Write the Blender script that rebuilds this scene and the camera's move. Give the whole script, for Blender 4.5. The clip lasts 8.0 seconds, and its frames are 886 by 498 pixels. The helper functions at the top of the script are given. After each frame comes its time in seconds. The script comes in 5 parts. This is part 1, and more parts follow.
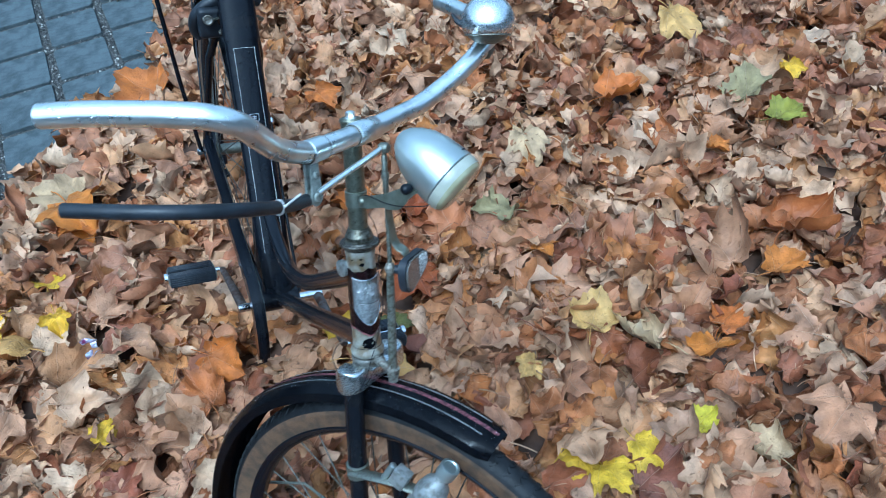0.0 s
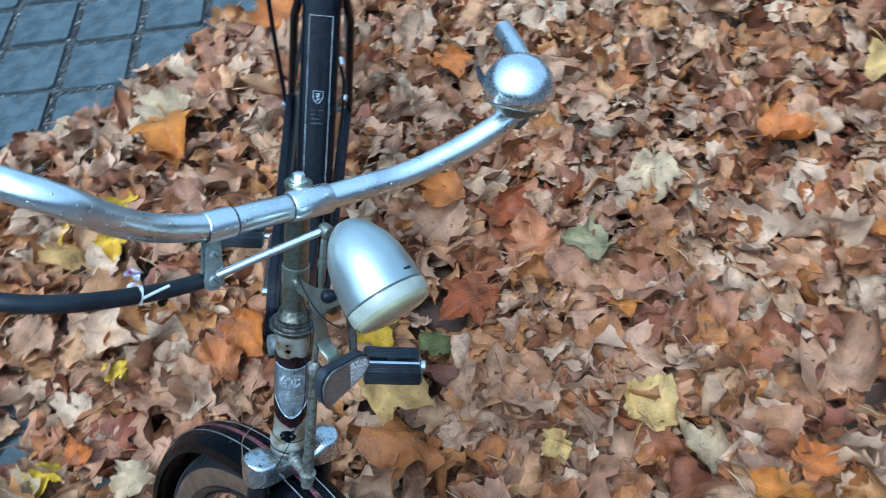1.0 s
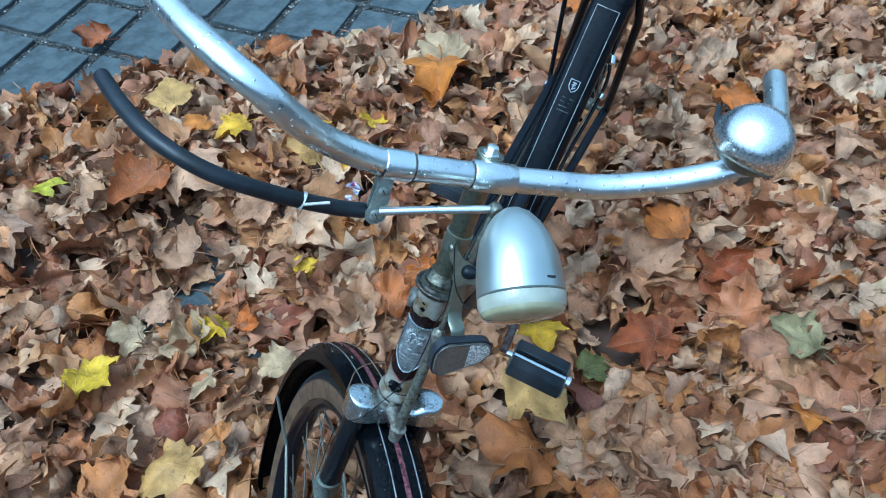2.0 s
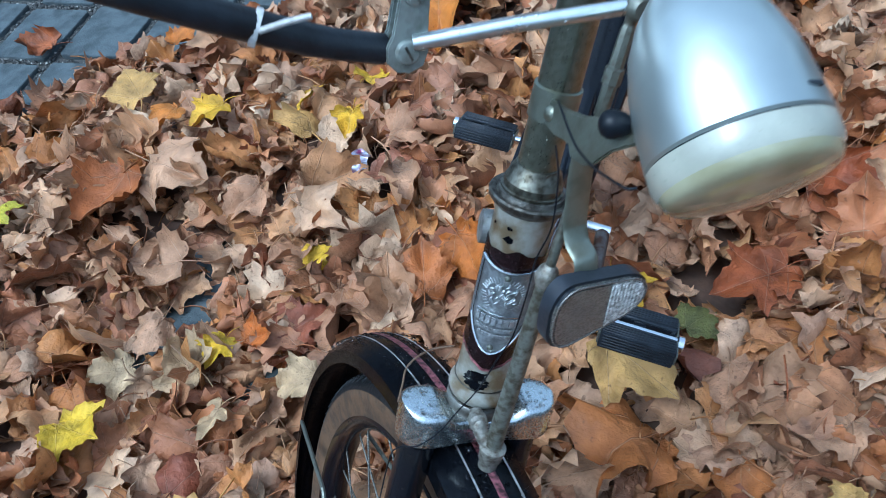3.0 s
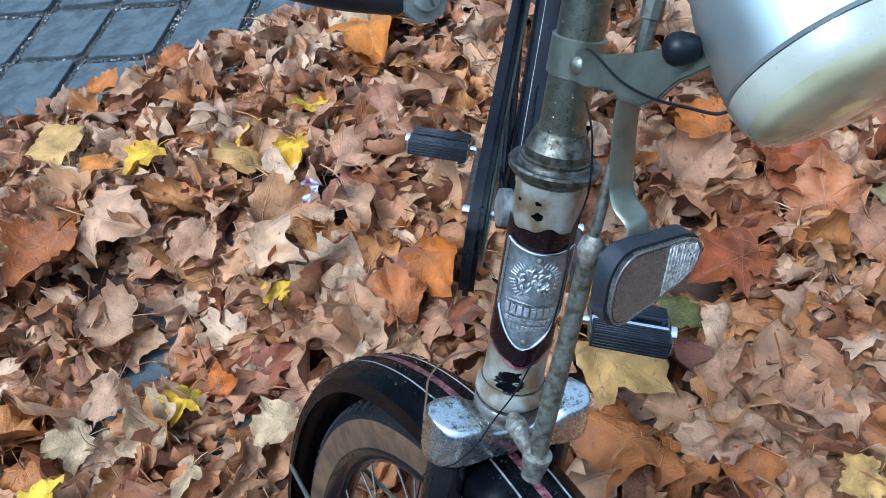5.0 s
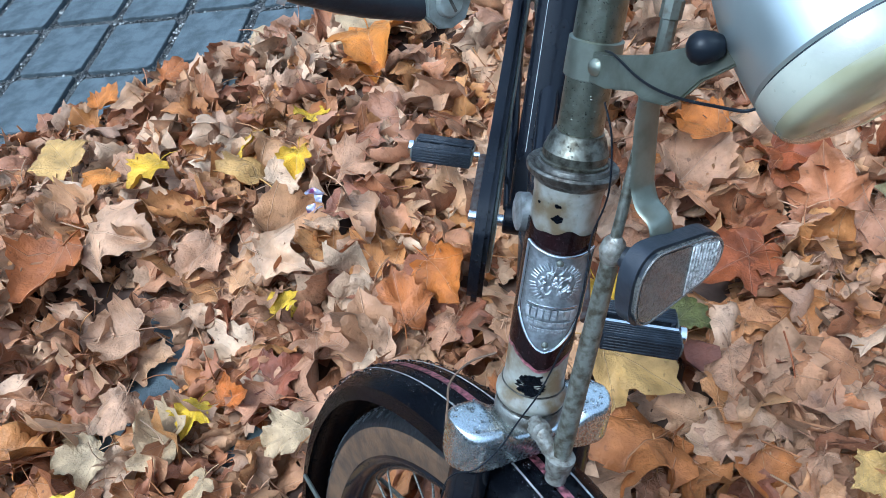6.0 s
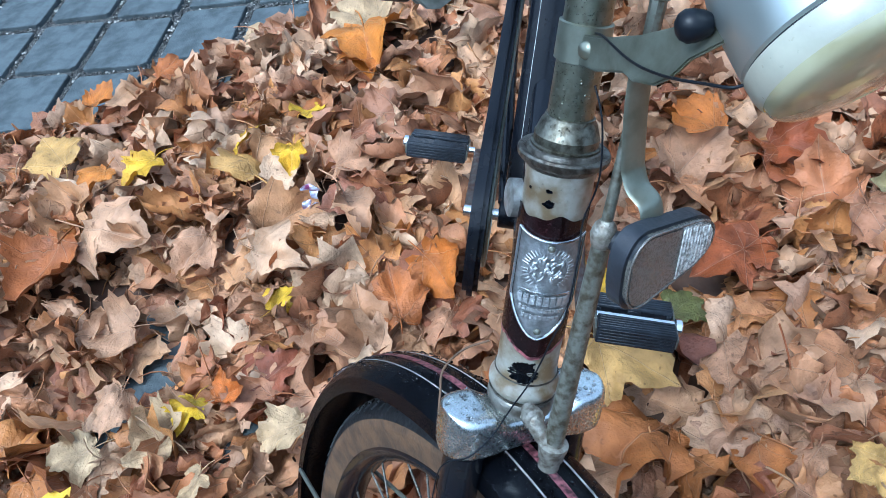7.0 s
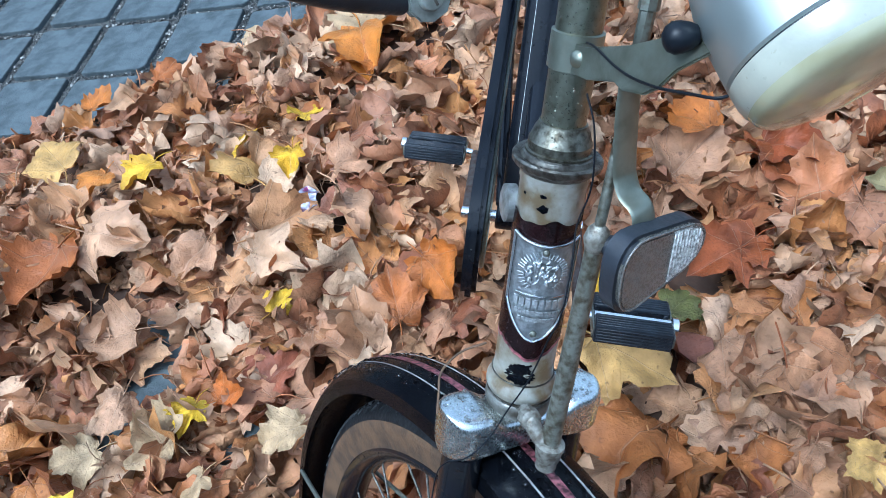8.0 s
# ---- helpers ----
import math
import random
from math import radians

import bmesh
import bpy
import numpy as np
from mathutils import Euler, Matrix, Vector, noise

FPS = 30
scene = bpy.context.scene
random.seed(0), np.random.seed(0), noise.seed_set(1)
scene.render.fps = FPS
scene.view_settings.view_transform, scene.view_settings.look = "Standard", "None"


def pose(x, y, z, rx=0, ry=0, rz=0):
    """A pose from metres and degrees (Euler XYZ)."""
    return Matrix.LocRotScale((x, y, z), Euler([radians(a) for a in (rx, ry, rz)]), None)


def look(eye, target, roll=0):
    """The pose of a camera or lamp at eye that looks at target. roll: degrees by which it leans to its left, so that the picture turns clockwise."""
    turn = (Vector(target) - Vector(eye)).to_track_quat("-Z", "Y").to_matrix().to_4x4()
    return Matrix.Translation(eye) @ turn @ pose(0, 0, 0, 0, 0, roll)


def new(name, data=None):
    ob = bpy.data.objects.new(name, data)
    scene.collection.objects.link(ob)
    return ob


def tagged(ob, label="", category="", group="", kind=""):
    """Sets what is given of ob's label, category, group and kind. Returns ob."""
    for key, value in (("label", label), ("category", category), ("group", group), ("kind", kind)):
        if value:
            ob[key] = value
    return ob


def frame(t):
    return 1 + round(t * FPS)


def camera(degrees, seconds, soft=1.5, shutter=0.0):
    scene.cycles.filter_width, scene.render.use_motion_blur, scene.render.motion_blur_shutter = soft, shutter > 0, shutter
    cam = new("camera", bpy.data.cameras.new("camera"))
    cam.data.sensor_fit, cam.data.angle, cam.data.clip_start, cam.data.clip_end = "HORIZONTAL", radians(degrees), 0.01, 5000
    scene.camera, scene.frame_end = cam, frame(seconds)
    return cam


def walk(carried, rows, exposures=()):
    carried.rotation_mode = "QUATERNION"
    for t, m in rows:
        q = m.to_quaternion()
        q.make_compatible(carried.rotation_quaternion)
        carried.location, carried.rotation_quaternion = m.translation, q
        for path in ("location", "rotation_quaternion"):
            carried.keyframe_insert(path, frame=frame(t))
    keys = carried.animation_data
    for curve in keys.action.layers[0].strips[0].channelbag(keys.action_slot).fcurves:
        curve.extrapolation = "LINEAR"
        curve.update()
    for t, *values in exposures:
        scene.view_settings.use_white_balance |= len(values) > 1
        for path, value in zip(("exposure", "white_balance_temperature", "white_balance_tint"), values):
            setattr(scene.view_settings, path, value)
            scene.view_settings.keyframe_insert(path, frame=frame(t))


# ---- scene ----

# ================= camera =================
cam = camera(59.1, 8.0, 0.5, 0.25)
PATH = [
    (0, (0.2643, 0.3672, 1.3807), (0.1932, 1.0628, 0.6659), -5.95),
    (0.5, (0.3791, 0.4939, 1.3583), (0.2483, 1.1721, 0.6352), -6.25),
    (1, (0.4201, 0.6730, 1.3410), (0.1538, 1.2667, 0.5816), -4.79),
    (1.5, (0.4285, 0.6978, 1.3458), (0.0508, 1.2137, 0.5769), -2.21),
    (2, (0.4577, 0.7187, 1.3243), (-0.0364, 1.1445, 0.5664), -1.24),
    (2.2, (0.4414, 0.7362, 1.2847), (-0.0623, 1.1463, 0.5243), -4.24),
    (3.3, (0.2608, 0.7996, 0.9899), (-0.2394, 1.2189, 0.2322), -12.97),
    (3.5, (0.2521, 0.8006, 0.9815), (-0.2360, 1.2376, 0.2260), -12.68),
    (4, (0.2513, 0.7970, 0.9760), (-0.2149, 1.2614, 0.2230), -11.01),
    (5.3, (0.2488, 0.7656, 1.0006), (-0.2144, 1.2517, 0.2596), -13.21),
    (5.5, (0.2451, 0.7644, 0.9976), (-0.2179, 1.2512, 0.2569), -13.41),
    (6, (0.2419, 0.7638, 0.9986), (-0.2242, 1.2540, 0.2621), -13.85),
    (6.5, (0.2432, 0.7604, 0.9948), (-0.2211, 1.2516, 0.2578), -13.80),
    (7, (0.2462, 0.7615, 0.9927), (-0.2171, 1.2527, 0.2551), -13.93),
    (7.5, (0.2489, 0.7590, 0.9900), (-0.2122, 1.2498, 0.2508), -14.10),
    (8, (0.2500, 0.7603, 1.0002), (-0.2123, 1.2515, 0.2619), -14.37),
]
walk(cam, [(t, look(eye, target, roll)) for t, eye, target, roll in PATH],
     [(0, 0.76, 4430, -8), (1.4, 0.72, 4480, -7), (2.2, 0.68, 4410, -12), (3.4, 0.69, 4770, 0), (4.2, 0.69, 4760, -1), (5.3, 0.99, 4790, -1), (8, 1.10, 4780, -1)])

# ================= light: an overcast autumn day =================
world = bpy.data.worlds.new("overcast_sky")
scene.world = world
world.use_nodes = True
wn, wl = world.node_tree.nodes, world.node_tree.links
sky = wn.new("ShaderNodeTexSky")
sky.sky_type = 'NISHITA'
sky.sun_disc = False
sky.sun_elevation, sky.sun_rotation = radians(62), radians(196)
sky.dust_density, sky.air_density = 3.0, 1.0
grey = wn.new("ShaderNodeHueSaturation")      # cloud: little colour left in the sky
grey.inputs["Saturation"].default_value = 0.48
wl.new(sky.outputs[0], grey.inputs["Color"])
# an overcast sky is about three times as bright overhead as at the horizon
way = wn.new("ShaderNodeTexCoord")
parts = wn.new("ShaderNodeSeparateXYZ")
wl.new(way.outputs["Generated"], parts.inputs[0])
rise = wn.new("ShaderNodeMapRange")
rise.inputs["To Min"].default_value, rise.inputs["To Max"].default_value = 0.62, 1.86
wl.new(parts.outputs["Z"], rise.inputs["Value"])
cloud = wn.new("ShaderNodeMix")
cloud.data_type, cloud.blend_type = 'RGBA', 'MULTIPLY'
cloud.inputs["Factor"].default_value = 1.0
wl.new(grey.outputs[0], cloud.inputs["A"])
wl.new(rise.outputs[0], cloud.inputs["B"])
wl.new(cloud.outputs["Result"], wn["Background"].inputs[0])
wn["Background"].inputs[1].default_value = 0.13
sun_data = bpy.data.lights.new("sun", 'SUN')
sun_data.energy, sun_data.angle, sun_data.color = 0.8, radians(20), (1.0, 0.97, 0.93)
sun = new("sun", sun_data)
sun.matrix_world = look((0, 0, 5), (0.15, 0.50, 5 - 1.0))

# ================= materials =================


def mat(name, colour, rough=0.5, metal=0.0, coat=0.0, vary=0.25, scale=60.0, bump=0.15, second=None, speck=0.5, fine=400.0, spec=0.5, beads=0.0):
    """A surface with stains and grain at two scales: colour fades into second where the noise passes speck."""
    m = bpy.data.materials.new(name)
    m.use_nodes = True
    n, l = m.node_tree.nodes, m.node_tree.links
    b = n["Principled BSDF"]
    b.inputs["Metallic"].default_value = metal
    b.inputs["Coat Weight"].default_value = coat
    b.inputs["Coat Roughness"].default_value = 0.08
    b.inputs["Specular IOR Level"].default_value = spec
    tc = n.new("ShaderNodeTexCoord")
    big, small = n.new("ShaderNodeTexNoise"), n.new("ShaderNodeTexNoise")
    big.inputs["Scale"].default_value, big.inputs["Detail"].default_value = scale, 6
    small.inputs["Scale"].default_value, small.inputs["Detail"].default_value = fine, 3
    l.new(tc.outputs["Object"], big.inputs["Vector"])
    l.new(tc.outputs["Object"], small.inputs["Vector"])
    ramp = n.new("ShaderNodeValToRGB")
    second = second or tuple(c * (1 - vary) for c in colour)
    ramp.color_ramp.elements[0].position, ramp.color_ramp.elements[1].position = speck - 0.12, speck + 0.12
    ramp.color_ramp.elements[0].color, ramp.color_ramp.elements[1].color = (*second, 1), (*colour, 1)
    l.new(big.outputs["Fac"], ramp.inputs["Fac"])
    l.new(ramp.outputs["Color"], b.inputs["Base Color"])
    mr = n.new("ShaderNodeMapRange")
    mr.inputs["To Min"].default_value, mr.inputs["To Max"].default_value = max(rough - 0.12, 0.03), min(rough + 0.18, 1)
    l.new(small.outputs["Fac"], mr.inputs["Value"])
    l.new(mr.outputs["Result"], b.inputs["Roughness"])
    bp = n.new("ShaderNodeBump")
    bp.inputs["Strength"].default_value, bp.inputs["Distance"].default_value = bump, 0.0008
    l.new(small.outputs["Fac"], bp.inputs["Height"])
    l.new(bp.outputs["Normal"], b.inputs["Normal"])
    if beads:
        # beads of rain of uneven size
        vo = n.new("ShaderNodeTexVoronoi")
        vo.inputs["Scale"].default_value = beads
        l.new(tc.outputs["Object"], vo.inputs["Vector"])
        rnd = n.new("ShaderNodeSeparateColor")
        l.new(vo.outputs["Color"], rnd.inputs[0])
        size = n.new("ShaderNodeMapRange")
        size.inputs["From Min"].default_value, size.inputs["From Max"].default_value = 0.58, 1.0
        size.inputs["To Min"].default_value, size.inputs["To Max"].default_value = 0.0, 0.42
        l.new(rnd.outputs[0], size.inputs["Value"])
        dome = n.new("ShaderNodeMath")
        dome.operation = 'SUBTRACT'
        l.new(size.outputs[0], dome.inputs[0])
        l.new(vo.outputs["Distance"], dome.inputs[1])
        pos = n.new("ShaderNodeMath")
        pos.operation = 'MAXIMUM'
        l.new(dome.outputs[0], pos.inputs[0])
        pos.inputs[1].default_value = 0.0
        root = n.new("ShaderNodeMath")
        root.operation = 'SQRT'
        l.new(pos.outputs[0], root.inputs[0])
        bb = n.new("ShaderNodeBump")
        bb.inputs["Strength"].default_value, bb.inputs["Distance"].default_value = 0.9, 0.40 / beads
        l.new(root.outputs[0], bb.inputs["Height"])
        l.new(bp.outputs["Normal"], bb.inputs["Normal"])
        l.new(bb.outputs["Normal"], b.inputs["Normal"])
        l.new(bb.outputs["Normal"], b.inputs["Coat Normal"])
    return m


M_BAR = mat("worn_nickel", (0.89, 0.93, 0.92), 0.28, 1.0, vary=0.32, scale=34, bump=0.02, fine=70, speck=0.38, beads=300)
M_CHROME = mat("chrome", (0.78, 0.8, 0.82), 0.13, 1.0, vary=0.2, scale=80, bump=0.1, speck=0.4)
M_DULL = mat("dull_zinc_steel", (0.19, 0.20, 0.17), 0.42, 0.7, vary=0.5, scale=330, bump=0.25, fine=700, second=(0.12, 0.11, 0.08), speck=0.41, beads=0)
M_STEM = mat("tarnished_nickel", (0.28, 0.285, 0.215), 0.29, 0.95, scale=220, bump=0.06, fine=900, second=(0.20, 0.19, 0.135), speck=0.42, beads=520)
M_PITTED = mat("pitted_zinc", (0.30, 0.29, 0.25), 0.45, 0.55, vary=0.5, scale=260, bump=0.8, fine=500, second=(0.12, 0.10, 0.075), speck=0.46, beads=0)
M_ROD = mat("pitted_rod_steel", (0.22, 0.225, 0.19), 0.42, 0.65, vary=0.5, scale=210, bump=0.6, fine=500, second=(0.085, 0.075, 0.05), speck=0.47, beads=0)
M_CRANK = mat("rusty_crank_steel", (0.13, 0.115, 0.105), 0.42, 0.7, scale=90, bump=0.3, fine=500, second=(0.07, 0.035, 0.022), speck=0.48)
M_GREASE = mat("greasy_steel", (0.16, 0.155, 0.135), 0.40, 0.7, scale=170, bump=0.7, fine=500, second=(0.045, 0.038, 0.03), speck=0.49, beads=600)
M_CROWN = mat("worn_nickel_plate", (0.70, 0.73, 0.72), 0.24, 1.0, scale=75, bump=0.05, fine=600, second=(0.46, 0.475, 0.455), speck=0.40)
M_BELL = mat("bright_chrome", (0.88, 0.90, 0.91), 0.24, 1.0, vary=0.12, scale=60, bump=0.04, speck=0.4)
M_ALU = mat("satin_aluminium", (0.52, 0.57, 0.55), 0.33, 0.85, vary=0.14, scale=22, bump=0.02, fine=60)
M_DULLALU = mat("weathered_aluminium", (0.34, 0.35, 0.34), 0.5, 0.6, scale=120, bump=0.4, second=(0.16, 0.155, 0.14), speck=0.45, beads=400)
M_BLACK = mat("black_enamel", (0.005, 0.006, 0.009), 0.15, 0.0, coat=0.0, vary=0.5, scale=25, bump=0.04, second=(0.011, 0.011, 0.012), speck=0.35, beads=230, spec=0.25)
M_NUT = mat("worn_locknut_steel", (0.20, 0.195, 0.155), 0.38, 0.9, scale=240, bump=0.2, fine=800, second=(0.065, 0.058, 0.042), speck=0.49, beads=620)
M_WHITE = mat("aged_white_enamel", (0.29, 0.29, 0.255), 0.32, 0.0, coat=0.3, scale=75, bump=0.12, second=(0.13, 0.095, 0.05), speck=0.50, beads=620)
M_LIP = mat("dirty_grey_enamel", (0.15, 0.148, 0.13), 0.35, 0.2, coat=0.2, scale=120, bump=0.3, second=(0.05, 0.042, 0.03), speck=0.45, beads=620)
M_MAROON = mat("dark_maroon_enamel", (0.022, 0.007, 0.008), 0.2, 0.0, coat=0.6, vary=0.6, scale=50, bump=0.15)
M_RED = mat("faded_red_paint", (0.55, 0.20, 0.23), 0.35, 0.0, coat=0.3, scale=260, second=(0.06, 0.018, 0.022), speck=0.51)
M_LINE = mat("white_lining", (0.66, 0.66, 0.64), 0.4, 0.0, scale=200, vary=0.4)
M_WRITING = mat("worn_silver_print", (0.20, 0.21, 0.22), 0.5, 0.2, scale=300, second=(0.03, 0.03, 0.035), speck=0.5)
M_RUBBER = mat("black_rubber", (0.018, 0.022, 0.029), 0.38, 0.0, vary=0.5, scale=60, bump=0.3, spec=0.4)
M_CAP = mat("dark_soft_rubber", (0.007, 0.009, 0.013), 0.33, 0.0, vary=0.4, scale=60, bump=0.08, spec=0.22)
M_CASE = mat("dark_plastic", (0.022, 0.026, 0.034), 0.38, 0.0, vary=0.35, scale=90, bump=0.25)
M_PLATE = mat("grey_green_steel", (0.34, 0.37, 0.34), 0.42, 0.45, scale=120, bump=0.15, fine=500, second=(0.17, 0.18, 0.155), speck=0.42)
M_TYRE = mat("tyre_tread_rubber", (0.014, 0.015, 0.017), 0.5, 0.0, vary=0.5, scale=80, bump=0.6, fine=250, spec=0.22)
M_TAN = mat("tan_tyre_wall", (0.115, 0.066, 0.034), 0.65, 0.0, scale=60, bump=0.6, second=(0.05, 0.032, 0.02), speck=0.47)
M_BADGE = mat("cast_aluminium_badge", (0.66, 0.69, 0.71), 0.42, 0.8, vary=0.35, scale=250, bump=0.5, fine=900)
M_LENS = mat("yellowed_lamp_lens", (0.41, 0.395, 0.25), 0.12, 0.0, coat=0.9, scale=32, second=(0.27, 0.25, 0.14), speck=0.5, bump=0.05)
M_CREAM = mat("cream_lamp_rim", (0.42, 0.42, 0.34), 0.3, 0.0, coat=0.4, scale=60, vary=0.2)
M_REFL = mat("grey_reflector_lens", (0.16, 0.155, 0.14), 0.25, 0.3, coat=0.6, scale=120, vary=0.3, bump=0.6, fine=900)
M_GLIT = mat("silver_reflector_prisms", (0.82, 0.83, 0.80), 0.22, 0.15, coat=0.5, scale=420, second=(0.25, 0.25, 0.23), bump=1.0, fine=900)
M_STONE = mat("wet_grey_paver", (0.088, 0.105, 0.112), 0.68, 0.0, scale=26, bump=2.2, fine=210, second=(0.047, 0.057, 0.060), speck=0.50, spec=0.3)
sn_, sl_ = M_STONE.node_tree.nodes, M_STONE.node_tree.links
fleck, fleck_at, fleck_mix = sn_.new("ShaderNodeTexVoronoi"), sn_.new("ShaderNodeMapRange"), sn_.new("ShaderNodeMix")
fleck.inputs["Scale"].default_value = 70
fleck_at.inputs["From Min"].default_value, fleck_at.inputs["From Max"].default_value = 0.16, 0.06
fleck_at.inputs["To Max"].default_value = 0.5
fleck_mix.data_type = 'RGBA'
fleck_mix.inputs["B"].default_value = (0.20, 0.215, 0.215, 1)
base = sn_["Principled BSDF"].inputs["Base Color"]
sl_.new(fleck.outputs["Distance"], fleck_at.inputs["Value"])
sl_.new(fleck_at.outputs["Result"], fleck_mix.inputs["Factor"])
sl_.new(base.links[0].from_socket, fleck_mix.inputs["A"])
sl_.new(fleck_mix.outputs["Result"], base)
M_GRIT = mat("dark_grit", (0.10, 0.095, 0.085), 0.6, 0.0, scale=140, bump=1.0, fine=300, second=(0.02, 0.02, 0.02), speck=0.5)
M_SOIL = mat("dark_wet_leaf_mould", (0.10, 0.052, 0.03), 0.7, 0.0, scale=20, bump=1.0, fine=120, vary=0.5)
M_FAR = mat("wet_asphalt", (0.06, 0.06, 0.062), 0.5, 0.0, scale=4, bump=0.6, fine=120, vary=0.3)
M_ARM = mat("grey_green_steel_strip", (0.30, 0.315, 0.25), 0.36, 0.85, scale=60, bump=0.12, fine=420, second=(0.20, 0.205, 0.155), speck=0.45)
M_DEW = bpy.data.materials.new("raindrop")
M_DEW.use_nodes = True
dew = M_DEW.node_tree.nodes["Principled BSDF"]
dew.inputs["Transmission Weight"].default_value, dew.inputs["IOR"].default_value, dew.inputs["Roughness"].default_value = 1.0, 1.33, 0.02

LEAF_TONES = {
    "mixed": [(0.519, 0.302, 0.162), (0.359, 0.14, 0.054), (0.619, 0.406, 0.248), (0.27, 0.094, 0.044), (0.54, 0.25, 0.081), (0.559, 0.333, 0.189), (0.419, 0.156, 0.06), (0.659, 0.458, 0.292), (0.48, 0.198, 0.054), (0.58, 0.364, 0.216), (0.34, 0.125, 0.054), (0.549, 0.343, 0.2)],
    "brown": [(0.419, 0.198, 0.092), (0.27, 0.088, 0.038), (0.559, 0.354, 0.216), (0.18, 0.06, 0.032), (0.459, 0.177, 0.044), (0.359, 0.151, 0.064), (0.31, 0.094, 0.032), (0.599, 0.406, 0.26), (0.4, 0.14, 0.041), (0.5, 0.281, 0.152), (0.23, 0.068, 0.034), (0.449, 0.218, 0.102)],
    "yellow": [(0.68, 0.44, 0.025), (0.66, 0.37, 0.02)],
    "pale": [(0.555, 0.389, 0.216), (0.516, 0.349, 0.186)],
    "straw": [(0.60, 0.365, 0.115), (0.52, 0.285, 0.085)],
    "lime": [(0.62, 0.50, 0.03), (0.46, 0.42, 0.04)],
    "green": [(0.27, 0.25, 0.035), (0.31, 0.27, 0.04)],
    "orange": [(0.47, 0.135, 0.024), (0.52, 0.19, 0.028)],
    "rust": [(0.46, 0.17, 0.045), (0.37, 0.118, 0.032)],
    "red": [(0.22, 0.046, 0.013), (0.27, 0.075, 0.021)],
    "sage": [(0.37, 0.29, 0.14), (0.33, 0.265, 0.125)],
    "olive": [(0.10, 0.105, 0.03), (0.13, 0.12, 0.03)],
    "tan": [(0.44, 0.222, 0.115), (0.51, 0.305, 0.175)],
}


def leaf_mat(tone, joined=False):
    m = bpy.data.materials.new("leaf_" + tone + ("_litter" if joined else ""))
    m.use_nodes = True
    n, l = m.node_tree.nodes, m.node_tree.links
    b = n["Principled BSDF"]
    rnd = n.new("ShaderNodeNewGeometry").outputs["Random Per Island"] if joined else n.new("ShaderNodeObjectInfo").outputs["Random"]
    ramp = n.new("ShaderNodeValToRGB")
    cols = LEAF_TONES[tone]
    ramp.color_ramp.interpolation = 'LINEAR'
    els = ramp.color_ramp.elements
    while len(els) < len(cols):
        els.new(0.5)
    for i, c in enumerate(cols):
        els[i].position = i / max(len(cols) - 1, 1)
        els[i].color = (*c, 1)
    l.new(rnd, ramp.inputs["Fac"])
    uv = n.new("ShaderNodeUVMap")
    sep = n.new("ShaderNodeSeparateXYZ")
    l.new(uv.outputs["UV"], sep.inputs[0])

    def math_node(op, a, c=None, d=None):
        k = n.new("ShaderNodeMath")
        k.operation = op
        for i, v in enumerate((a, c, d)):
            if v is None:
                continue
            if isinstance(v, (int, float)):
                k.inputs[i].default_value = v
            else:
                l.new(v, k.inputs[i])
        return k.outputs[0]
    # main veins fan out from the stalk, one to each lobe
    ang = math_node('ARCTAN2', sep.outputs[0], sep.outputs[1])
    rad = math_node('SQRT', math_node('ADD', math_node('MULTIPLY', sep.outputs[0], sep.outputs[0]), math_node('MULTIPLY', sep.outputs[1], sep.outputs[1])))
    off = math_node('PINGPONG', ang, 0.44)
    dist = math_node('MULTIPLY', off, rad)
    mrv = n.new("ShaderNodeMapRange")
    mrv.interpolation_type = 'SMOOTHSTEP'
    mrv.inputs["From Min"].default_value, mrv.inputs["From Max"].default_value = 0.0012, 0.0075
    mrv.inputs["To Min"].default_value, mrv.inputs["To Max"].default_value = 1.0, 0.0
    l.new(dist, mrv.inputs["Value"])
    vein = mrv.outputs["Result"]
    # side veins leave the main ones at a slant
    wav = n.new("ShaderNodeTexWave")
    wav.inputs["Scale"].default_value, wav.inputs["Distortion"].default_value = 3.2, 1.5
    comb = n.new("ShaderNodeCombineXYZ")
    l.new(math_node('SUBTRACT', rad, math_node('MULTIPLY', off, 0.9)), comb.inputs[0])
    l.new(comb.outputs[0], wav.inputs["Vector"])
    side = math_node('POWER', wav.outputs["Fac"], 22.0)
    # blotches and wear
    tc = n.new("ShaderNodeTexCoord")
    blot = n.new("ShaderNodeTexNoise")
    blot.inputs["Scale"].default_value, blot.inputs["Detail"].default_value = 22 if joined else 2.6, 5
    grain = n.new("ShaderNodeTexNoise")
    grain.inputs["Scale"].default_value, grain.inputs["Detail"].default_value = 160 if joined else 19, 4
    for k in (blot, grain):
        l.new(tc.outputs["Object"], k.inputs["Vector"])
    mix1 = n.new("ShaderNodeMix")
    mix1.data_type, mix1.blend_type = 'RGBA', 'MULTIPLY'
    mr = n.new("ShaderNodeMapRange")
    mr.inputs["From Min"].default_value, mr.inputs["From Max"].default_value = 0.3, 0.7
    mr.inputs["To Min"].default_value, mr.inputs["To Max"].default_value = 0.42, 1.22
    l.new(blot.outputs["Fac"], mr.inputs["Value"])
    mix1.inputs["Factor"].default_value = 1.0
    l.new(ramp.outputs["Color"], mix1.inputs["A"])
    l.new(mr.outputs["Result"], mix1.inputs["B"])
    mix2 = n.new("ShaderNodeMix")
    mix2.data_type = 'RGBA'
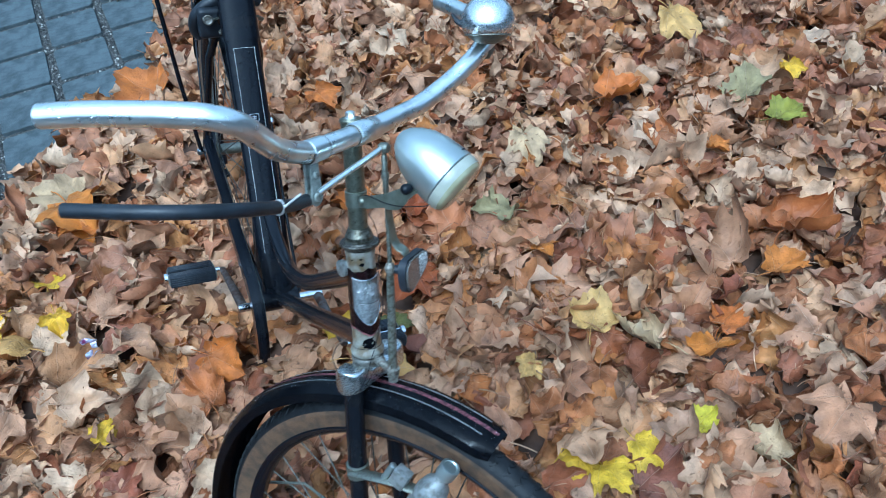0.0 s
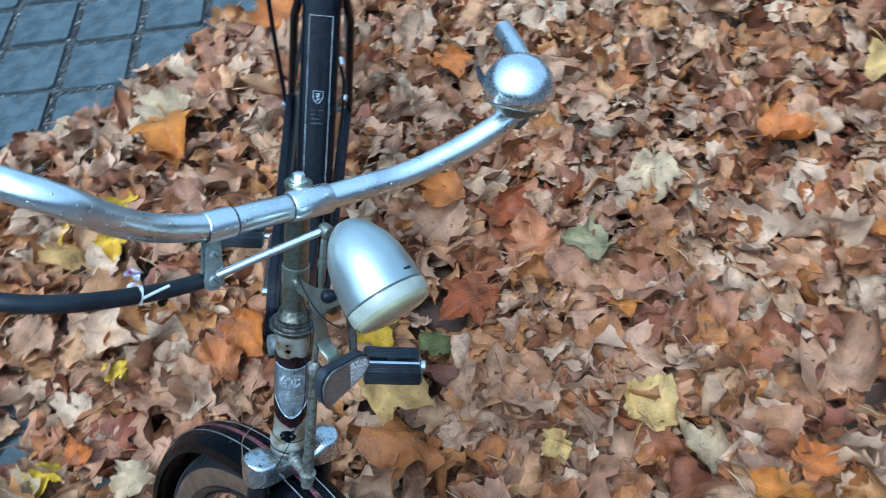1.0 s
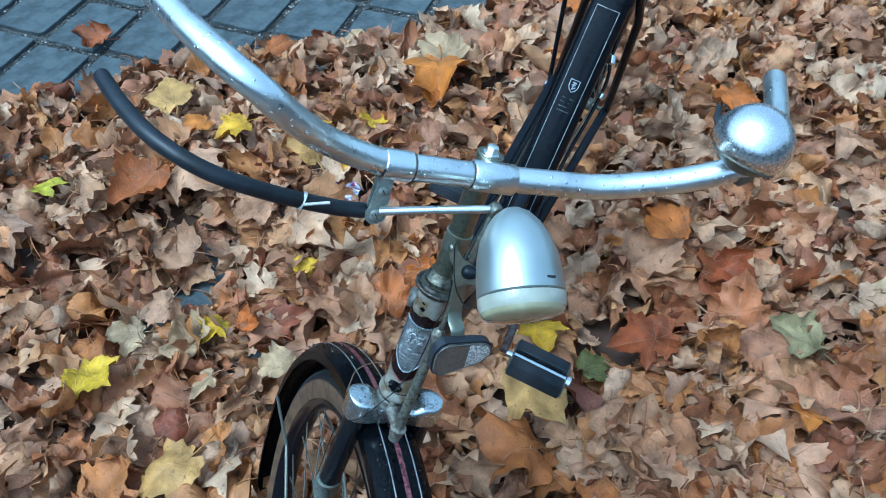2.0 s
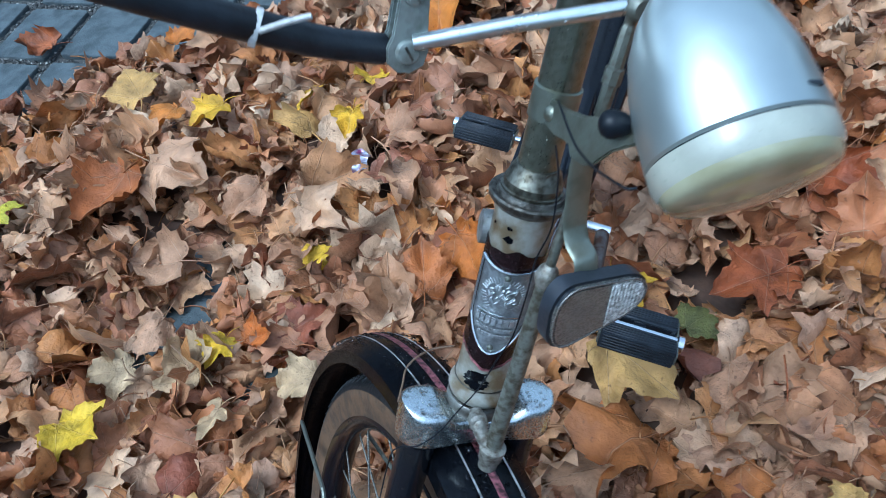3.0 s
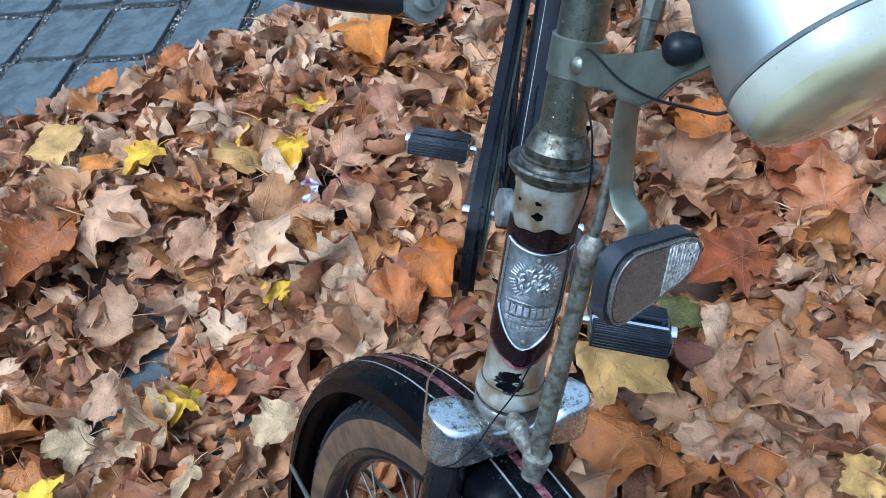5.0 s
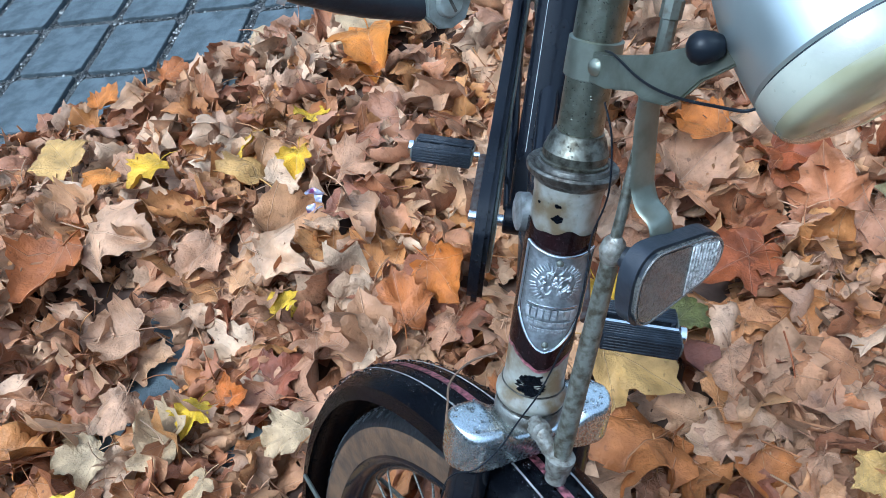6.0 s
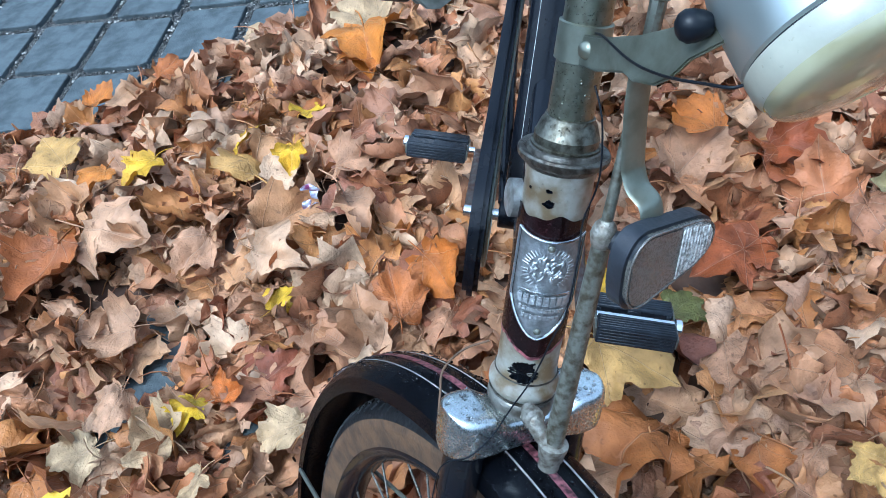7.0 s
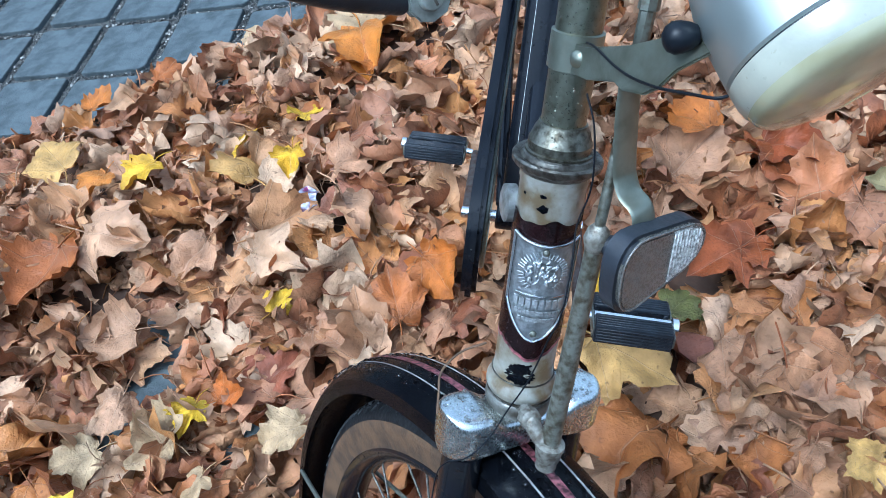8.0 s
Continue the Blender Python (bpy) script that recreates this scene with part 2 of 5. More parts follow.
    l.new(math_node('MULTIPLY', math_node('ADD', vein, math_node('MULTIPLY', side, 0.05)), 0.24), mix2.inputs["Factor"])
    l.new(mix1.outputs["Result"], mix2.inputs["A"])
    mix2.inputs["B"].default_value = (0.62, 0.46, 0.33, 1)
    # small dark spots
    spot = n.new("ShaderNodeTexNoise")
    spot.inputs["Scale"].default_value = 75 if joined else 9
    l.new(tc.outputs["Object"], spot.inputs["Vector"])
    mr2 = n.new("ShaderNodeMapRange")
    mr2.inputs["From Min"].default_value, mr2.inputs["From Max"].default_value = 0.66, 0.72
    mr2.inputs["To Max"].default_value = 0.55
    l.new(spot.outputs["Fac"], mr2.inputs["Value"])
    mix3 = n.new("ShaderNodeMix")
    mix3.data_type = 'RGBA'
    l.new(mr2.outputs["Result"], mix3.inputs["Factor"])
    l.new(mix2.outputs["Result"], mix3.inputs["A"])
    mix3.inputs["B"].default_value = (0.07, 0.03, 0.015, 1)
    l.new(mix3.outputs["Result"], b.inputs["Base Color"])
    b.inputs["Roughness"].default_value = 0.45
    b.inputs["Specular IOR Level"].default_value = 0.28
    b.inputs["Transmission Weight"].default_value = 0.0
    bp = n.new("ShaderNodeBump")
    bp.inputs["Strength"].default_value, bp.inputs["Distance"].default_value = 0.75, 0.0035
    l.new(math_node('ADD', math_node('MULTIPLY', math_node('ADD', vein, math_node('MULTIPLY', side, 0.10)), 0.6), math_node('ADD', math_node('MULTIPLY', grain.outputs["Fac"], 1.1), math_node('MULTIPLY', blot.outputs["Fac"], 1.6))), bp.inputs["Height"])
    l.new(bp.outputs["Normal"], b.inputs["Normal"])
    # thin leaves let some light through
    thin = n.new("ShaderNodeBsdfTranslucent")
    l.new(mix3.outputs["Result"], thin.inputs["Color"])
    both = n.new("ShaderNodeMixShader")
    both.inputs[0].default_value = 0.08
    l.new(b.outputs[0], both.inputs[1])
    l.new(thin.outputs[0], both.inputs[2])
    l.new(both.outputs[0], n["Material Output"].inputs["Surface"])
    return m


M_LEAF = {k: leaf_mat(k) for k in LEAF_TONES}
M_LITTER = {k: leaf_mat(k, True) for k in ("mixed", "brown")}

# ================= mesh helpers =================


def mesh_from(bm, name, material, smooth=True):
    me = bpy.data.meshes.new(name)
    bm.normal_update()
    bm.to_mesh(me)
    bm.free()
    if material:
        me.materials.append(material)
    if smooth:
        me.shade_smooth()
        me.set_sharp_from_angle(angle=radians(38))
    return me


def part(name, bm, material, parent, label=""):
    ob = new(name, mesh_from(bm, name, material))
    ob.parent = parent
    if parent is not None:
        ob.matrix_parent_inverse = parent.matrix_world.inverted()
    if label:
        ob["label"] = label
    return ob


def spline(pts, n=8):
    """Catmull-Rom through the points."""
    p = [Vector(q) for q in pts]
    p = [2 * p[0] - p[1]] + p + [2 * p[-1] - p[-2]]
    out = []
    for i in range(1, len(p) - 2):
        for k in range(n):
            t = k / n
            a, b, c, d = p[i - 1], p[i], p[i + 1], p[i + 2]
            out.append(0.5 * (2 * b + (c - a) * t + (2 * a - 5 * b + 4 * c - d) * t * t + (3 * b - a - 3 * c + d) * t ** 3))
    out.append(p[-2].copy())
    return out


def tube(path, radius, m=None, seg=14, bm=None, caps=True, flat=1.0, first=None):
    """A round (or flattened) tube along the path; radius may be a list."""
    bm = bm or bmesh.new()
    path = [Vector(q) for q in path]
    m = m or Matrix()
    rings = []
    side = Vector(first) if first else None
    for i, q in enumerate(path):
        d = (path[min(i + 1, len(path) - 1)] - path[max(i - 1, 0)]).normalized()
        if side is None:
            side = d.orthogonal().normalized()
            if abs(d.z) < 0.9:
                side = d.cross(Vector((0, 0, 1))).normalized()
        side = (side - d * side.dot(d)).normalized()
        up = d.cross(side)
        r = radius[i] if isinstance(radius, (list, tuple)) else radius
        rings.append([bm.verts.new(m @ (q + r * (math.cos(t) * side + flat * math.sin(t) * up))) for t in (2 * math.pi * k / seg for k in range(seg))])
    for a, b in zip(rings, rings[1:]):
        for k in range(seg):
            bm.faces.new((a[k], a[(k + 1) % seg], b[(k + 1) % seg], b[k]))
    if caps:
        bm.faces.new(rings[0][::-1])
        bm.faces.new(rings[-1])
    return bm


def lathe(profile, origin, axis, m=None, seg=32, bm=None):
    """Turns (distance along the axis, radius) pairs about the axis."""
    bm = bm or bmesh.new()
    m = m or Matrix()
    o, z = Vector(origin), Vector(axis).normalized()
    x = z.orthogonal().normalized()
    y = z.cross(x)
    rings = []
    for h, r in profile:
        if r < 1e-6:
            rings.append([bm.verts.new(m @ (o + h * z))])
        else:
            rings.append([bm.verts.new(m @ (o + h * z + r * (math.cos(t) * x + math.sin(t) * y))) for t in (2 * math.pi * k / seg for k in range(seg))])
    for a, b in zip(rings, rings[1:]):
        for k in range(seg):
            j = (k + 1) % seg
            if len(a) == 1 and len(b) == 1:
                continue
            if len(a) == 1:
                bm.faces.new((a[0], b[j], b[k]))
            elif len(b) == 1:
                bm.faces.new((a[k], a[j], b[0]))
            else:
                bm.faces.new((a[k], a[j], b[j], b[k]))
    for ring, flip in ((rings[0], True), (rings[-1], False)):
        if len(ring) > 1:
            bm.faces.new(ring[::-1] if flip else ring)
    bmesh.ops.recalc_face_normals(bm, faces=bm.faces)
    return bm


def block(size, centre, m=None, bevel=0.002, segs=2, bm=None, turn=None):
    """A box with rounded edges."""
    own = bmesh.new()
    bmesh.ops.create_cube(own, size=1.0)
    bmesh.ops.scale(own, vec=size, verts=own.verts)
    if bevel:
        bmesh.ops.bevel(own, geom=own.edges[:], offset=bevel, segments=segs, affect='EDGES', profile=0.6)
    bmesh.ops.transform(own, matrix=(m or Matrix()) @ Matrix.Translation(centre) @ (turn or Matrix()), verts=own.verts)
    if bm is None:
        return own
    tmp = bpy.data.meshes.new("tmp")
    own.to_mesh(tmp)
    own.free()
    bm.from_mesh(tmp)
    bpy.data.meshes.remove(tmp)
    return bm


def plate(outline, thick, m=None, bevel=0.0015):
    """A flat outline in x and z, given a thickness in y and softened rims."""
    bm = bmesh.new()
    vs = [bm.verts.new((x, -thick / 2, z)) for x, z in outline]
    face = bm.faces.new(vs)
    ext = bmesh.ops.extrude_face_region(bm, geom=[face])
    bmesh.ops.translate(bm, vec=(0, thick, 0), verts=[v for v in ext["geom"] if isinstance(v, bmesh.types.BMVert)])
    bmesh.ops.recalc_face_normals(bm, faces=bm.faces)
    if bevel:
        rim = [e for e in bm.edges if len(e.link_faces) == 2 and (len(e.link_faces[0].verts) > 4) != (len(e.link_faces[1].verts) > 4)]
        bmesh.ops.bevel(bm, geom=rim, offset=bevel, segments=2, affect='EDGES')
    bmesh.ops.transform(bm, matrix=m or Matrix(), verts=bm.verts)
    return bm


def empty(name, place):
    ob = new(name)
    ob.empty_display_size = 0.1
    ob.location = place
    bpy.context.view_layer.update()
    return ob


# ================= the bicycle's two frames of reference =================
# steering: x ahead of the turned wheel, y to its left, z up the steering axis, from the fork crown
AX = Vector((0.0263, 0.4002, 0.916)).normalized()
WX = Vector((0.4565, 0.8104, -0.3672)).normalized()
WX = (WX - AX * WX.dot(AX)).normalized()
FX = WX.cross(AX)
CROWN = Vector((0.0939, 0.9608, 0.5814))
FORK = Matrix((FX, WX, AX)).transposed().to_4x4()
FORK.translation = CROWN
# frame: x ahead, y left, z up in the leaning plane of the frame, from the bottom bracket
TX = Vector((0.89454, 0.3998, -0.1999)).normalized()
BB = Vector((-0.18, 1.39, 0.20))
RX = Vector((0.408, -0.913, 0.0))
RX = (RX - TX * RX.dot(TX)).normalized()
UX = RX.cross(TX)
FRAME = Matrix((RX, TX, UX)).transposed().to_4x4()
FRAME.translation = BB
# head tube turned with the frame: x ahead, z up the steering axis
HY = (TX - AX * TX.dot(AX)).normalized()
HEAD = Matrix((HY.cross(AX), HY, AX)).transposed().to_4x4()
HEAD.translation = CROWN

WC = Vector((0.0464, 0.0, -0.3967))      # front hub, in the steering frame
WR = 0.336                               # tyre radius
GROUND_Z = -0.078

# ================= ground =================
E1, E2 = Vector((0.883, 0.469, 0)), Vector((-0.469, 0.883, 0))


EDGE_T = (0.6, 1.2, 1.65, 1.8, 1.9, 1.98, 2.06, 2.13, 2.22, 2.32, 2.42, 2.55, 2.64, 2.75, 2.85, 3.3)
EDGE_S = (-2.2, -1.6, -0.96, -0.82, -0.75, -0.65, -0.50, -0.34, -0.15, -0.05, 0.0, 0.09, 0.24, 0.42, 0.52, 0.62)


BARE = ((-0.71, 0.975, 0.085), (-0.715, 0.90, 0.08), (-1.44, 1.01, 0.05), (-1.32, 0.995, 0.04))   # small gaps in the leaves


def leaf_edge(x, y):
    """How far inside the leaf cover a place lies, in metres; below nought it is bare paving."""
    s = x * E1.x + y * E1.y
    t = x * E2.x + y * E2.y
    edge = float(np.interp(t, EDGE_T, EDGE_S)) + 0.03 * math.sin(23 * t) + 0.02 * math.sin(51 * t + 1)
    d = s - edge
    for hx, hy, hr in BARE:
        d = min(d, 1.2 * (math.hypot(x - hx, y - hy) - hr))
    return d


bm = bmesh.new()
bmesh.ops.create_grid(bm, x_segments=40, y_segments=40, size=60)
ground = new("ground", mesh_from(bm, "ground", M_FAR))
ground.location.z = GROUND_Z - 0.03
tagged(ground, "dark wet asphalt ground under the leaves", "ground", kind="structure")


# plain low walls added well outside the view, to block light from the horizon
M_WALL = mat("dull_sky_block", (0.13, 0.125, 0.12), 0.8, 0.0, scale=1.5, bump=0.4, fine=40, vary=0.3)
for name, at, size in (("sky_block_north", (0, 11, 0.7), (22, 0.4, 1.8)), ("sky_block_south", (0, -9, 1.9), (22, 0.4, 4.2)), ("sky_block_east", (10.8, 1, 1.9), (0.4, 19.6, 4.2)), ("sky_block_west", (-10.8, 1, 1.9), (0.4, 19.6, 4.2))):
    wall = new(name, mesh_from(block(size, at, bevel=0.02), name, M_WALL))
    tagged(wall, "plain dull wall added out of view to block the low sky", "wall", kind="structure")


def height(x, y):
    d = leaf_edge(x, y)
    k = min(max((d + 0.02) / 0.4, 0), 1)
    k = k * k * (3 - 2 * k)
    return -0.062 + 0.057 * k + 0.016 * (noise.noise(Vector((x * 2.3, y * 2.3, 0.3)))) * k


# ================= front of the bicycle =================
bike = empty("bicycle", (-0.05, 1.30, GROUND_Z))
tagged(bike, "old black bicycle with worn nickel handlebar standing in fallen leaves", "bicycle")


def fork_part(name, bm, material, label="", parent=None):
    bmesh.ops.transform(bm, matrix=FORK, verts=bm.verts)
    return part(name, bm, material, parent or bike, label)


def frame_part(name, bm, material, label="", parent=None):
    bmesh.ops.transform(bm, matrix=FRAME, verts=bm.verts)
    return part(name, bm, material, parent or bike, label)


def head_part(name, bm, material, label="", parent=None):
    bmesh.ops.transform(bm, matrix=HEAD, verts=bm.verts)
    return part(name, bm, material, parent or bike, label)


Z = (0, 0, 1)
BADGE_AT = 0.06
HR = 0.0178                               # head tube radius
head = head_part("head_tube", lathe([(0.004, 0.0186), (0.0055, 0.0200), (0.0085, 0.0213), (0.0115, 0.0212), (0.014, 0.0198), (0.0175, 0.0184), (0.023, HR), (0.142, HR), (0.144, 0.0185), (0.15, 0.0185)], (0, 0, 0), Z, seg=48), M_WHITE, "chipped cream enamel head tube")


def sleeve(z_low, z_high, r, a0, a1, n=40, rows=10, th=0.0006):
    """A skin round the head tube between two edges that follow the angle."""
    bm = bmesh.new()
    grid = []
    for j in range(rows + 1):
        line = []
        for i in range(n + 1):
            t = a0 + (a1 - a0) * i / n
            z = z_low(t) + (z_high(t) - z_low(t)) * j / rows
            line.append(bm.verts.new((r * math.cos(t), r * math.sin(t), z)))
        grid.append(line)
    for j in range(rows):
        for i in range(n):
            bm.faces.new((grid[j][i], grid[j][i + 1], grid[j + 1][i + 1], grid[j + 1][i]))
    bmesh.ops.solidify(bm, geom=bm.faces[:], thickness=-th)
    bmesh.ops.recalc_face_normals(bm, faces=bm.faces)
    return bm


def top_wave(t):
    return 0.1245 + 0.0016 * math.sin(4 * t + 0.8) + 0.0008 * math.sin(9 * t)


def low_wave(t):
    return 0.0375 + 0.010 * min(abs(t - BADGE_AT) / 1.0, 1.0) ** 1.1 + 0.0004 * math.sin(17 * t)


head_part("head_panel", sleeve(low_wave, top_wave, HR + 0.0005, -2.2, 2.2, 60, 6), M_MAROON, "dark maroon enamel panel with a worn edge", head)
head_part("panel_lining", sleeve(lambda t: low_wave(t) - 0.0022, low_wave, HR + 0.0006, -2.2, 2.2, 60, 1), M_RED, "thin red lining", head)


def chip(cz, ct, size, seed):
    """A ragged flake of missing enamel that shows the dark metal."""
    rng = random.Random(seed)
    bm = bmesh.new()
    n = 64
    ring = []
    c = bm.verts.new(((HR + 0.0005) * math.cos(ct), (HR + 0.0005) * math.sin(ct), cz))
    for i in range(n):
        t = 2 * math.pi * i / n
        q = size * (0.9 + 0.40 * noise.noise(Vector((1.3 * math.cos(t), 1.3 * math.sin(t), seed * 7.3))) + 0.22 * noise.noise(Vector((6 * math.cos(t), 6 * math.sin(t), seed * 3.1))) + rng.uniform(-0.07, 0.07))
        th = ct + q * math.cos(t) / HR
        ring.append(bm.verts.new(((HR + 0.0005) * math.cos(th), (HR + 0.0005) * math.sin(th), cz + 0.75 * q * math.sin(t))))
    for i in range(n):
        bm.faces.new((c, ring[i], ring[(i + 1) % n]))
    bmesh.ops.solidify(bm, geom=bm.faces[:], thickness=0.0003)
    return bm


for cz, ct, size, seed in ((0.1395, -0.28, 0.0018, 1), (0.1325, -0.23, 0.0028, 2), (0.138, -0.9, 0.0011, 6), (0.0255, -0.16, 0.0100, 3), (0.0330, 0.16, 0.0012, 8)):
    head_part("enamel_chip", chip(cz, ct, size, seed), M_BLACK, "", head)


# the badge: a shield of cast metal bent round the head tube
def shield(z):
    """Half width, as an angle, of the shield at a height."""
    k = (z - BADGE_LOW) / (BADGE_TOP - BADGE_LOW)
    w = 1.02 * min(1.0, (max(k, 0) / 0.36) ** 0.6) if k < 0.36 else 1.02
    return max(w, 0.01)


BADGE_LOW, BADGE_TOP = 0.0515, 0.116


def badge_mesh(r, th, inset=0.0):
    bm = bmesh.new()
    rows, cols = 26, 16
    grid = []
    for j in range(rows + 1):
        z = BADGE_LOW + inset + (BADGE_TOP - BADGE_LOW - 2 * inset) * j / rows
        w = max(shield(z) - inset / HR, 0.004)
        line = []
        for i in range(cols + 1):
            t = BADGE_AT + w * (2 * i / cols - 1)
            dip = -0.0035 * (1 - (2 * i / cols - 1) ** 2) * (j / rows) ** 6
            line.append(bm.verts.new((r * math.cos(t), r * math.sin(t), z + dip)))
        grid.append(line)
    for j in range(rows):
        for i in range(cols):
            bm.faces.new((grid[j][i], grid[j][i + 1], grid[j + 1][i + 1], grid[j + 1][i]))
    bmesh.ops.solidify(bm, geom=bm.faces[:], thickness=-th)
    bmesh.ops.recalc_face_normals(bm, faces=bm.faces)
    return bm


def on_tube(t, z, r):
    return Vector((r * math.cos(BADGE_AT + t), r * math.sin(BADGE_AT + t), z))


badge = head_part("badge", badge_mesh(HR + 0.0008, 0.0012), M_BADGE, "embossed grey metal head badge", head)
top_path = [on_tube(1.02 * (2 * i / 12 - 1), BADGE_TOP - 0.0035 * (1 - (2 * i / 12 - 1) ** 2), HR + 0.002) for i in range(13)]
rim = bmesh.new()
levels = [BADGE_LOW + (BADGE_TOP - BADGE_LOW) * j / 40 for j in range(41)]
for flank in (-1, 1):
    tube([on_tube(flank * shield(z), z, HR + 0.002) for z in levels], 0.0008, seg=8, bm=rim)
tube(top_path, 0.0008, seg=8, bm=rim)
head_part("badge_rim", rim, M_CHROME, "", badge)
for z in (0.1085, 0.0565):
    p = on_tube(0, z, HR + 0.0018)
    head_part("rivet", lathe([(0, 0.0021), (0.0008, 0.0019), (0.0014, 0.001), (0.0016, 0)], p, Vector((p.x, p.y, 0)), seg=14), M_DULL, "", badge)


def raised(t0, t1, z0, z1, h=0.0009):
    """A raised bar on the badge."""
    bm = bmesh.new()
    n = 4
    low, high = HR + 0.0018, HR + 0.0019 + h
    rows = []
    for i in range(n + 1):
        t = t0 + (t1 - t0) * i / n
        rows.append([bm.verts.new(on_tube(t, z, r)) for z, r in ((z0, low), (z0 + 0.0002, high), (z1 - 0.0002, high), (z1, low))])
    for a, b in zip(rows, rows[1:]):
        for k in range(3):
            bm.faces.new((a[k], a[k + 1], b[k + 1], b[k]))
    bm.faces.new(rows[0])
    bm.faces.new(rows[-1][::-1])
    bmesh.ops.recalc_face_normals(bm, faces=bm.faces)
    return bm


# lines of writing as plain raised bars
head_part("raised_bar", raised(-0.72, 0.72, 0.0808, 0.0817), M_CHROME, "", badge)
for t0, t1, z0, z1, n in ((-0.74, 0.74, 0.0735, 0.0792, 8), (-0.66, 0.66, 0.0690, 0.0715, 11), (-0.54, 0.54, 0.0645, 0.0670, 9)):
    for k in range(n):
        a, b = t0 + (t1 - t0) * (k + 0.12) / n, t0 + (t1 - t0) * (k + 0.86) / n
        head_part("raised_bar", raised(a, b, z0, z1, 0.0007), M_BADGE, "", badge)
# the emblem: a ring of short rays round a worn figure of small curved ridges
EMBLEM_Z = 0.0955


def on_badge(u, v, h=0.0021):
    return on_tube(u / HR, EMBLEM_Z + v, HR + h)


for i in range(40):
    t = 2 * math.pi * i / 40
    if abs(math.atan2(math.cos(t - 1.5 * math.pi), math.sin(t - 1.5 * math.pi))) > 3 or math.sin(t) < -0.86:
        continue
    a, b = 0.0098, 0.0128 + 0.0006 * (i % 2)
    head_part("emblem_ray", tube([on_badge(k * math.cos(t), k * math.sin(t)) for k in (a, b)], [0.0005, 0.00032], seg=6), M_BADGE, "", badge)
curls = random.Random(17)
for i in range(30):
    q, t = 0.0085 * math.sqrt(curls.random()), curls.uniform(0, 6.28)
    u, v = q * math.cos(t), q * math.sin(t) * 0.95
    way, bow, run = curls.uniform(0.3, 1.9), curls.uniform(-1.3, 1.3), curls.uniform(0.0022, 0.0052)
    pts = []
    for k in range(7):
        w = way + bow * (k / 6 - 0.5)
        d = run * (k / 6 - 0.5)
        pts.append(on_badge(u + d * math.cos(w), v + d * math.sin(w), 0.0020))
    r = curls.uniform(0.0005, 0.0010)
    head_part("emblem_ridge", tube(pts, [r * z for z in (0.4, 0.8, 1, 1, 1, 0.8, 0.4)], seg=8), M_BADGE, "", badge)
head_part("emblem_crown", lathe([(0, 0.0019), (0.0009, 0.0016), (0.0013, 0)], on_badge(0, 0.0112, 0.0016), on_badge(0, 0, 0) - Vector((0, 0, EMBLEM_Z)), seg=14), M_BADGE, "", badge)

for z, r in ((0.0180, 0.0190), (0.0040, 0.0205)):
    head_part("lug_edge", lathe([(-0.0005, r - 0.001), (-0.0003, r), (0.0003, r), (0.0005, r - 0.001)], (0, 0, z), Z, seg=40), M_GREASE, "", head)
# headset
head_part("lower_headset_cup", lathe([(-0.009, 0.0175), (-0.0075, 0.0198), (-0.003, 0.0208), (0.001, 0.0206), (0.0025, 0.0196), (0.0032, 0.0182), (0.006, 0.018)], (0, 0, 0), Z, seg=40), M_LIP, "dirty grey lower bearing cup")
fork_part("upper_headset_cup", lathe([(0.1475, 0.0182), (0.149, 0.0196), (0.1500, 0.0203), (0.1515, 0.0224), (0.1530, 0.0236), (0.1555, 0.0238), (0.1566, 0.0230), (0.1562, 0.0205), (0.1556, 0.0196), (0.158, 0.0188), (0.159, 0.0172)], (0, 0, 0), Z, seg=44), M_GREASE, "greasy dull steel bearing cup")
fork_part("headset_nut", lathe([(0.1570, 0.0168), (0.1586, 0.0178), (0.1600, 0.0178), (0.1604, 0.0165), (0.1646, 0.0166), (0.1654, 0.0160), (0.1712, 0.0141), (0.1720, 0.0131), (0.1744, 0.0125), (0.1747, 0.0118)], (0, 0, 0), Z, seg=40), M_NUT, "worn nickel locknut")
stem = fork_part("stem", lathe([(0.17, 0.0116), (0.29, 0.0113), (0.302, 0.0113), (0.305, 0.010)], (0, 0, 0), Z, seg=32), M_STEM, "tarnished nickel handlebar stem")
fork_part("stem_bolt", lathe([(0.304, 0.008), (0.306, 0.008), (0.3065, 0.0055), (0.3125, 0.0055), (0.3135, 0.004)], (0, 0, 0), Z, seg=6), M_BAR, "", stem)
fork_part("stem_washer", lathe([(0.3000, 0.0122), (0.3035, 0.0128), (0.3050, 0.0122), (0.3052, 0.0105), (0.3060, 0.0100)], (0, 0, 0), Z, seg=28), M_STEM, "", stem)

# handlebar
BAR_Z, BAR_X = 0.292, 0.018
half = [(BAR_X, 0.0, BAR_Z), (BAR_X, 0.06, BAR_Z), (BAR_X, 0.098, 0.2925), (0.026, 0.148, 0.308), (0.035, 0.182, 0.328), (0.037, 0.209, 0.347), (0.026, 0.231, 0.357), (0.0, 0.25, 0.361), (-0.03, 0.265, 0.362), (-0.068, 0.281, 0.362), (-0.107, 0.297, 0.36)]
# the left half stands a little higher and further ahead: the bar sits askew in its clamp
left = [(x + 0.16 * max(y - 0.02, 0), y * 1.05, z + 0.155 * max(y - 0.02, 0)) for x, y, z in half]
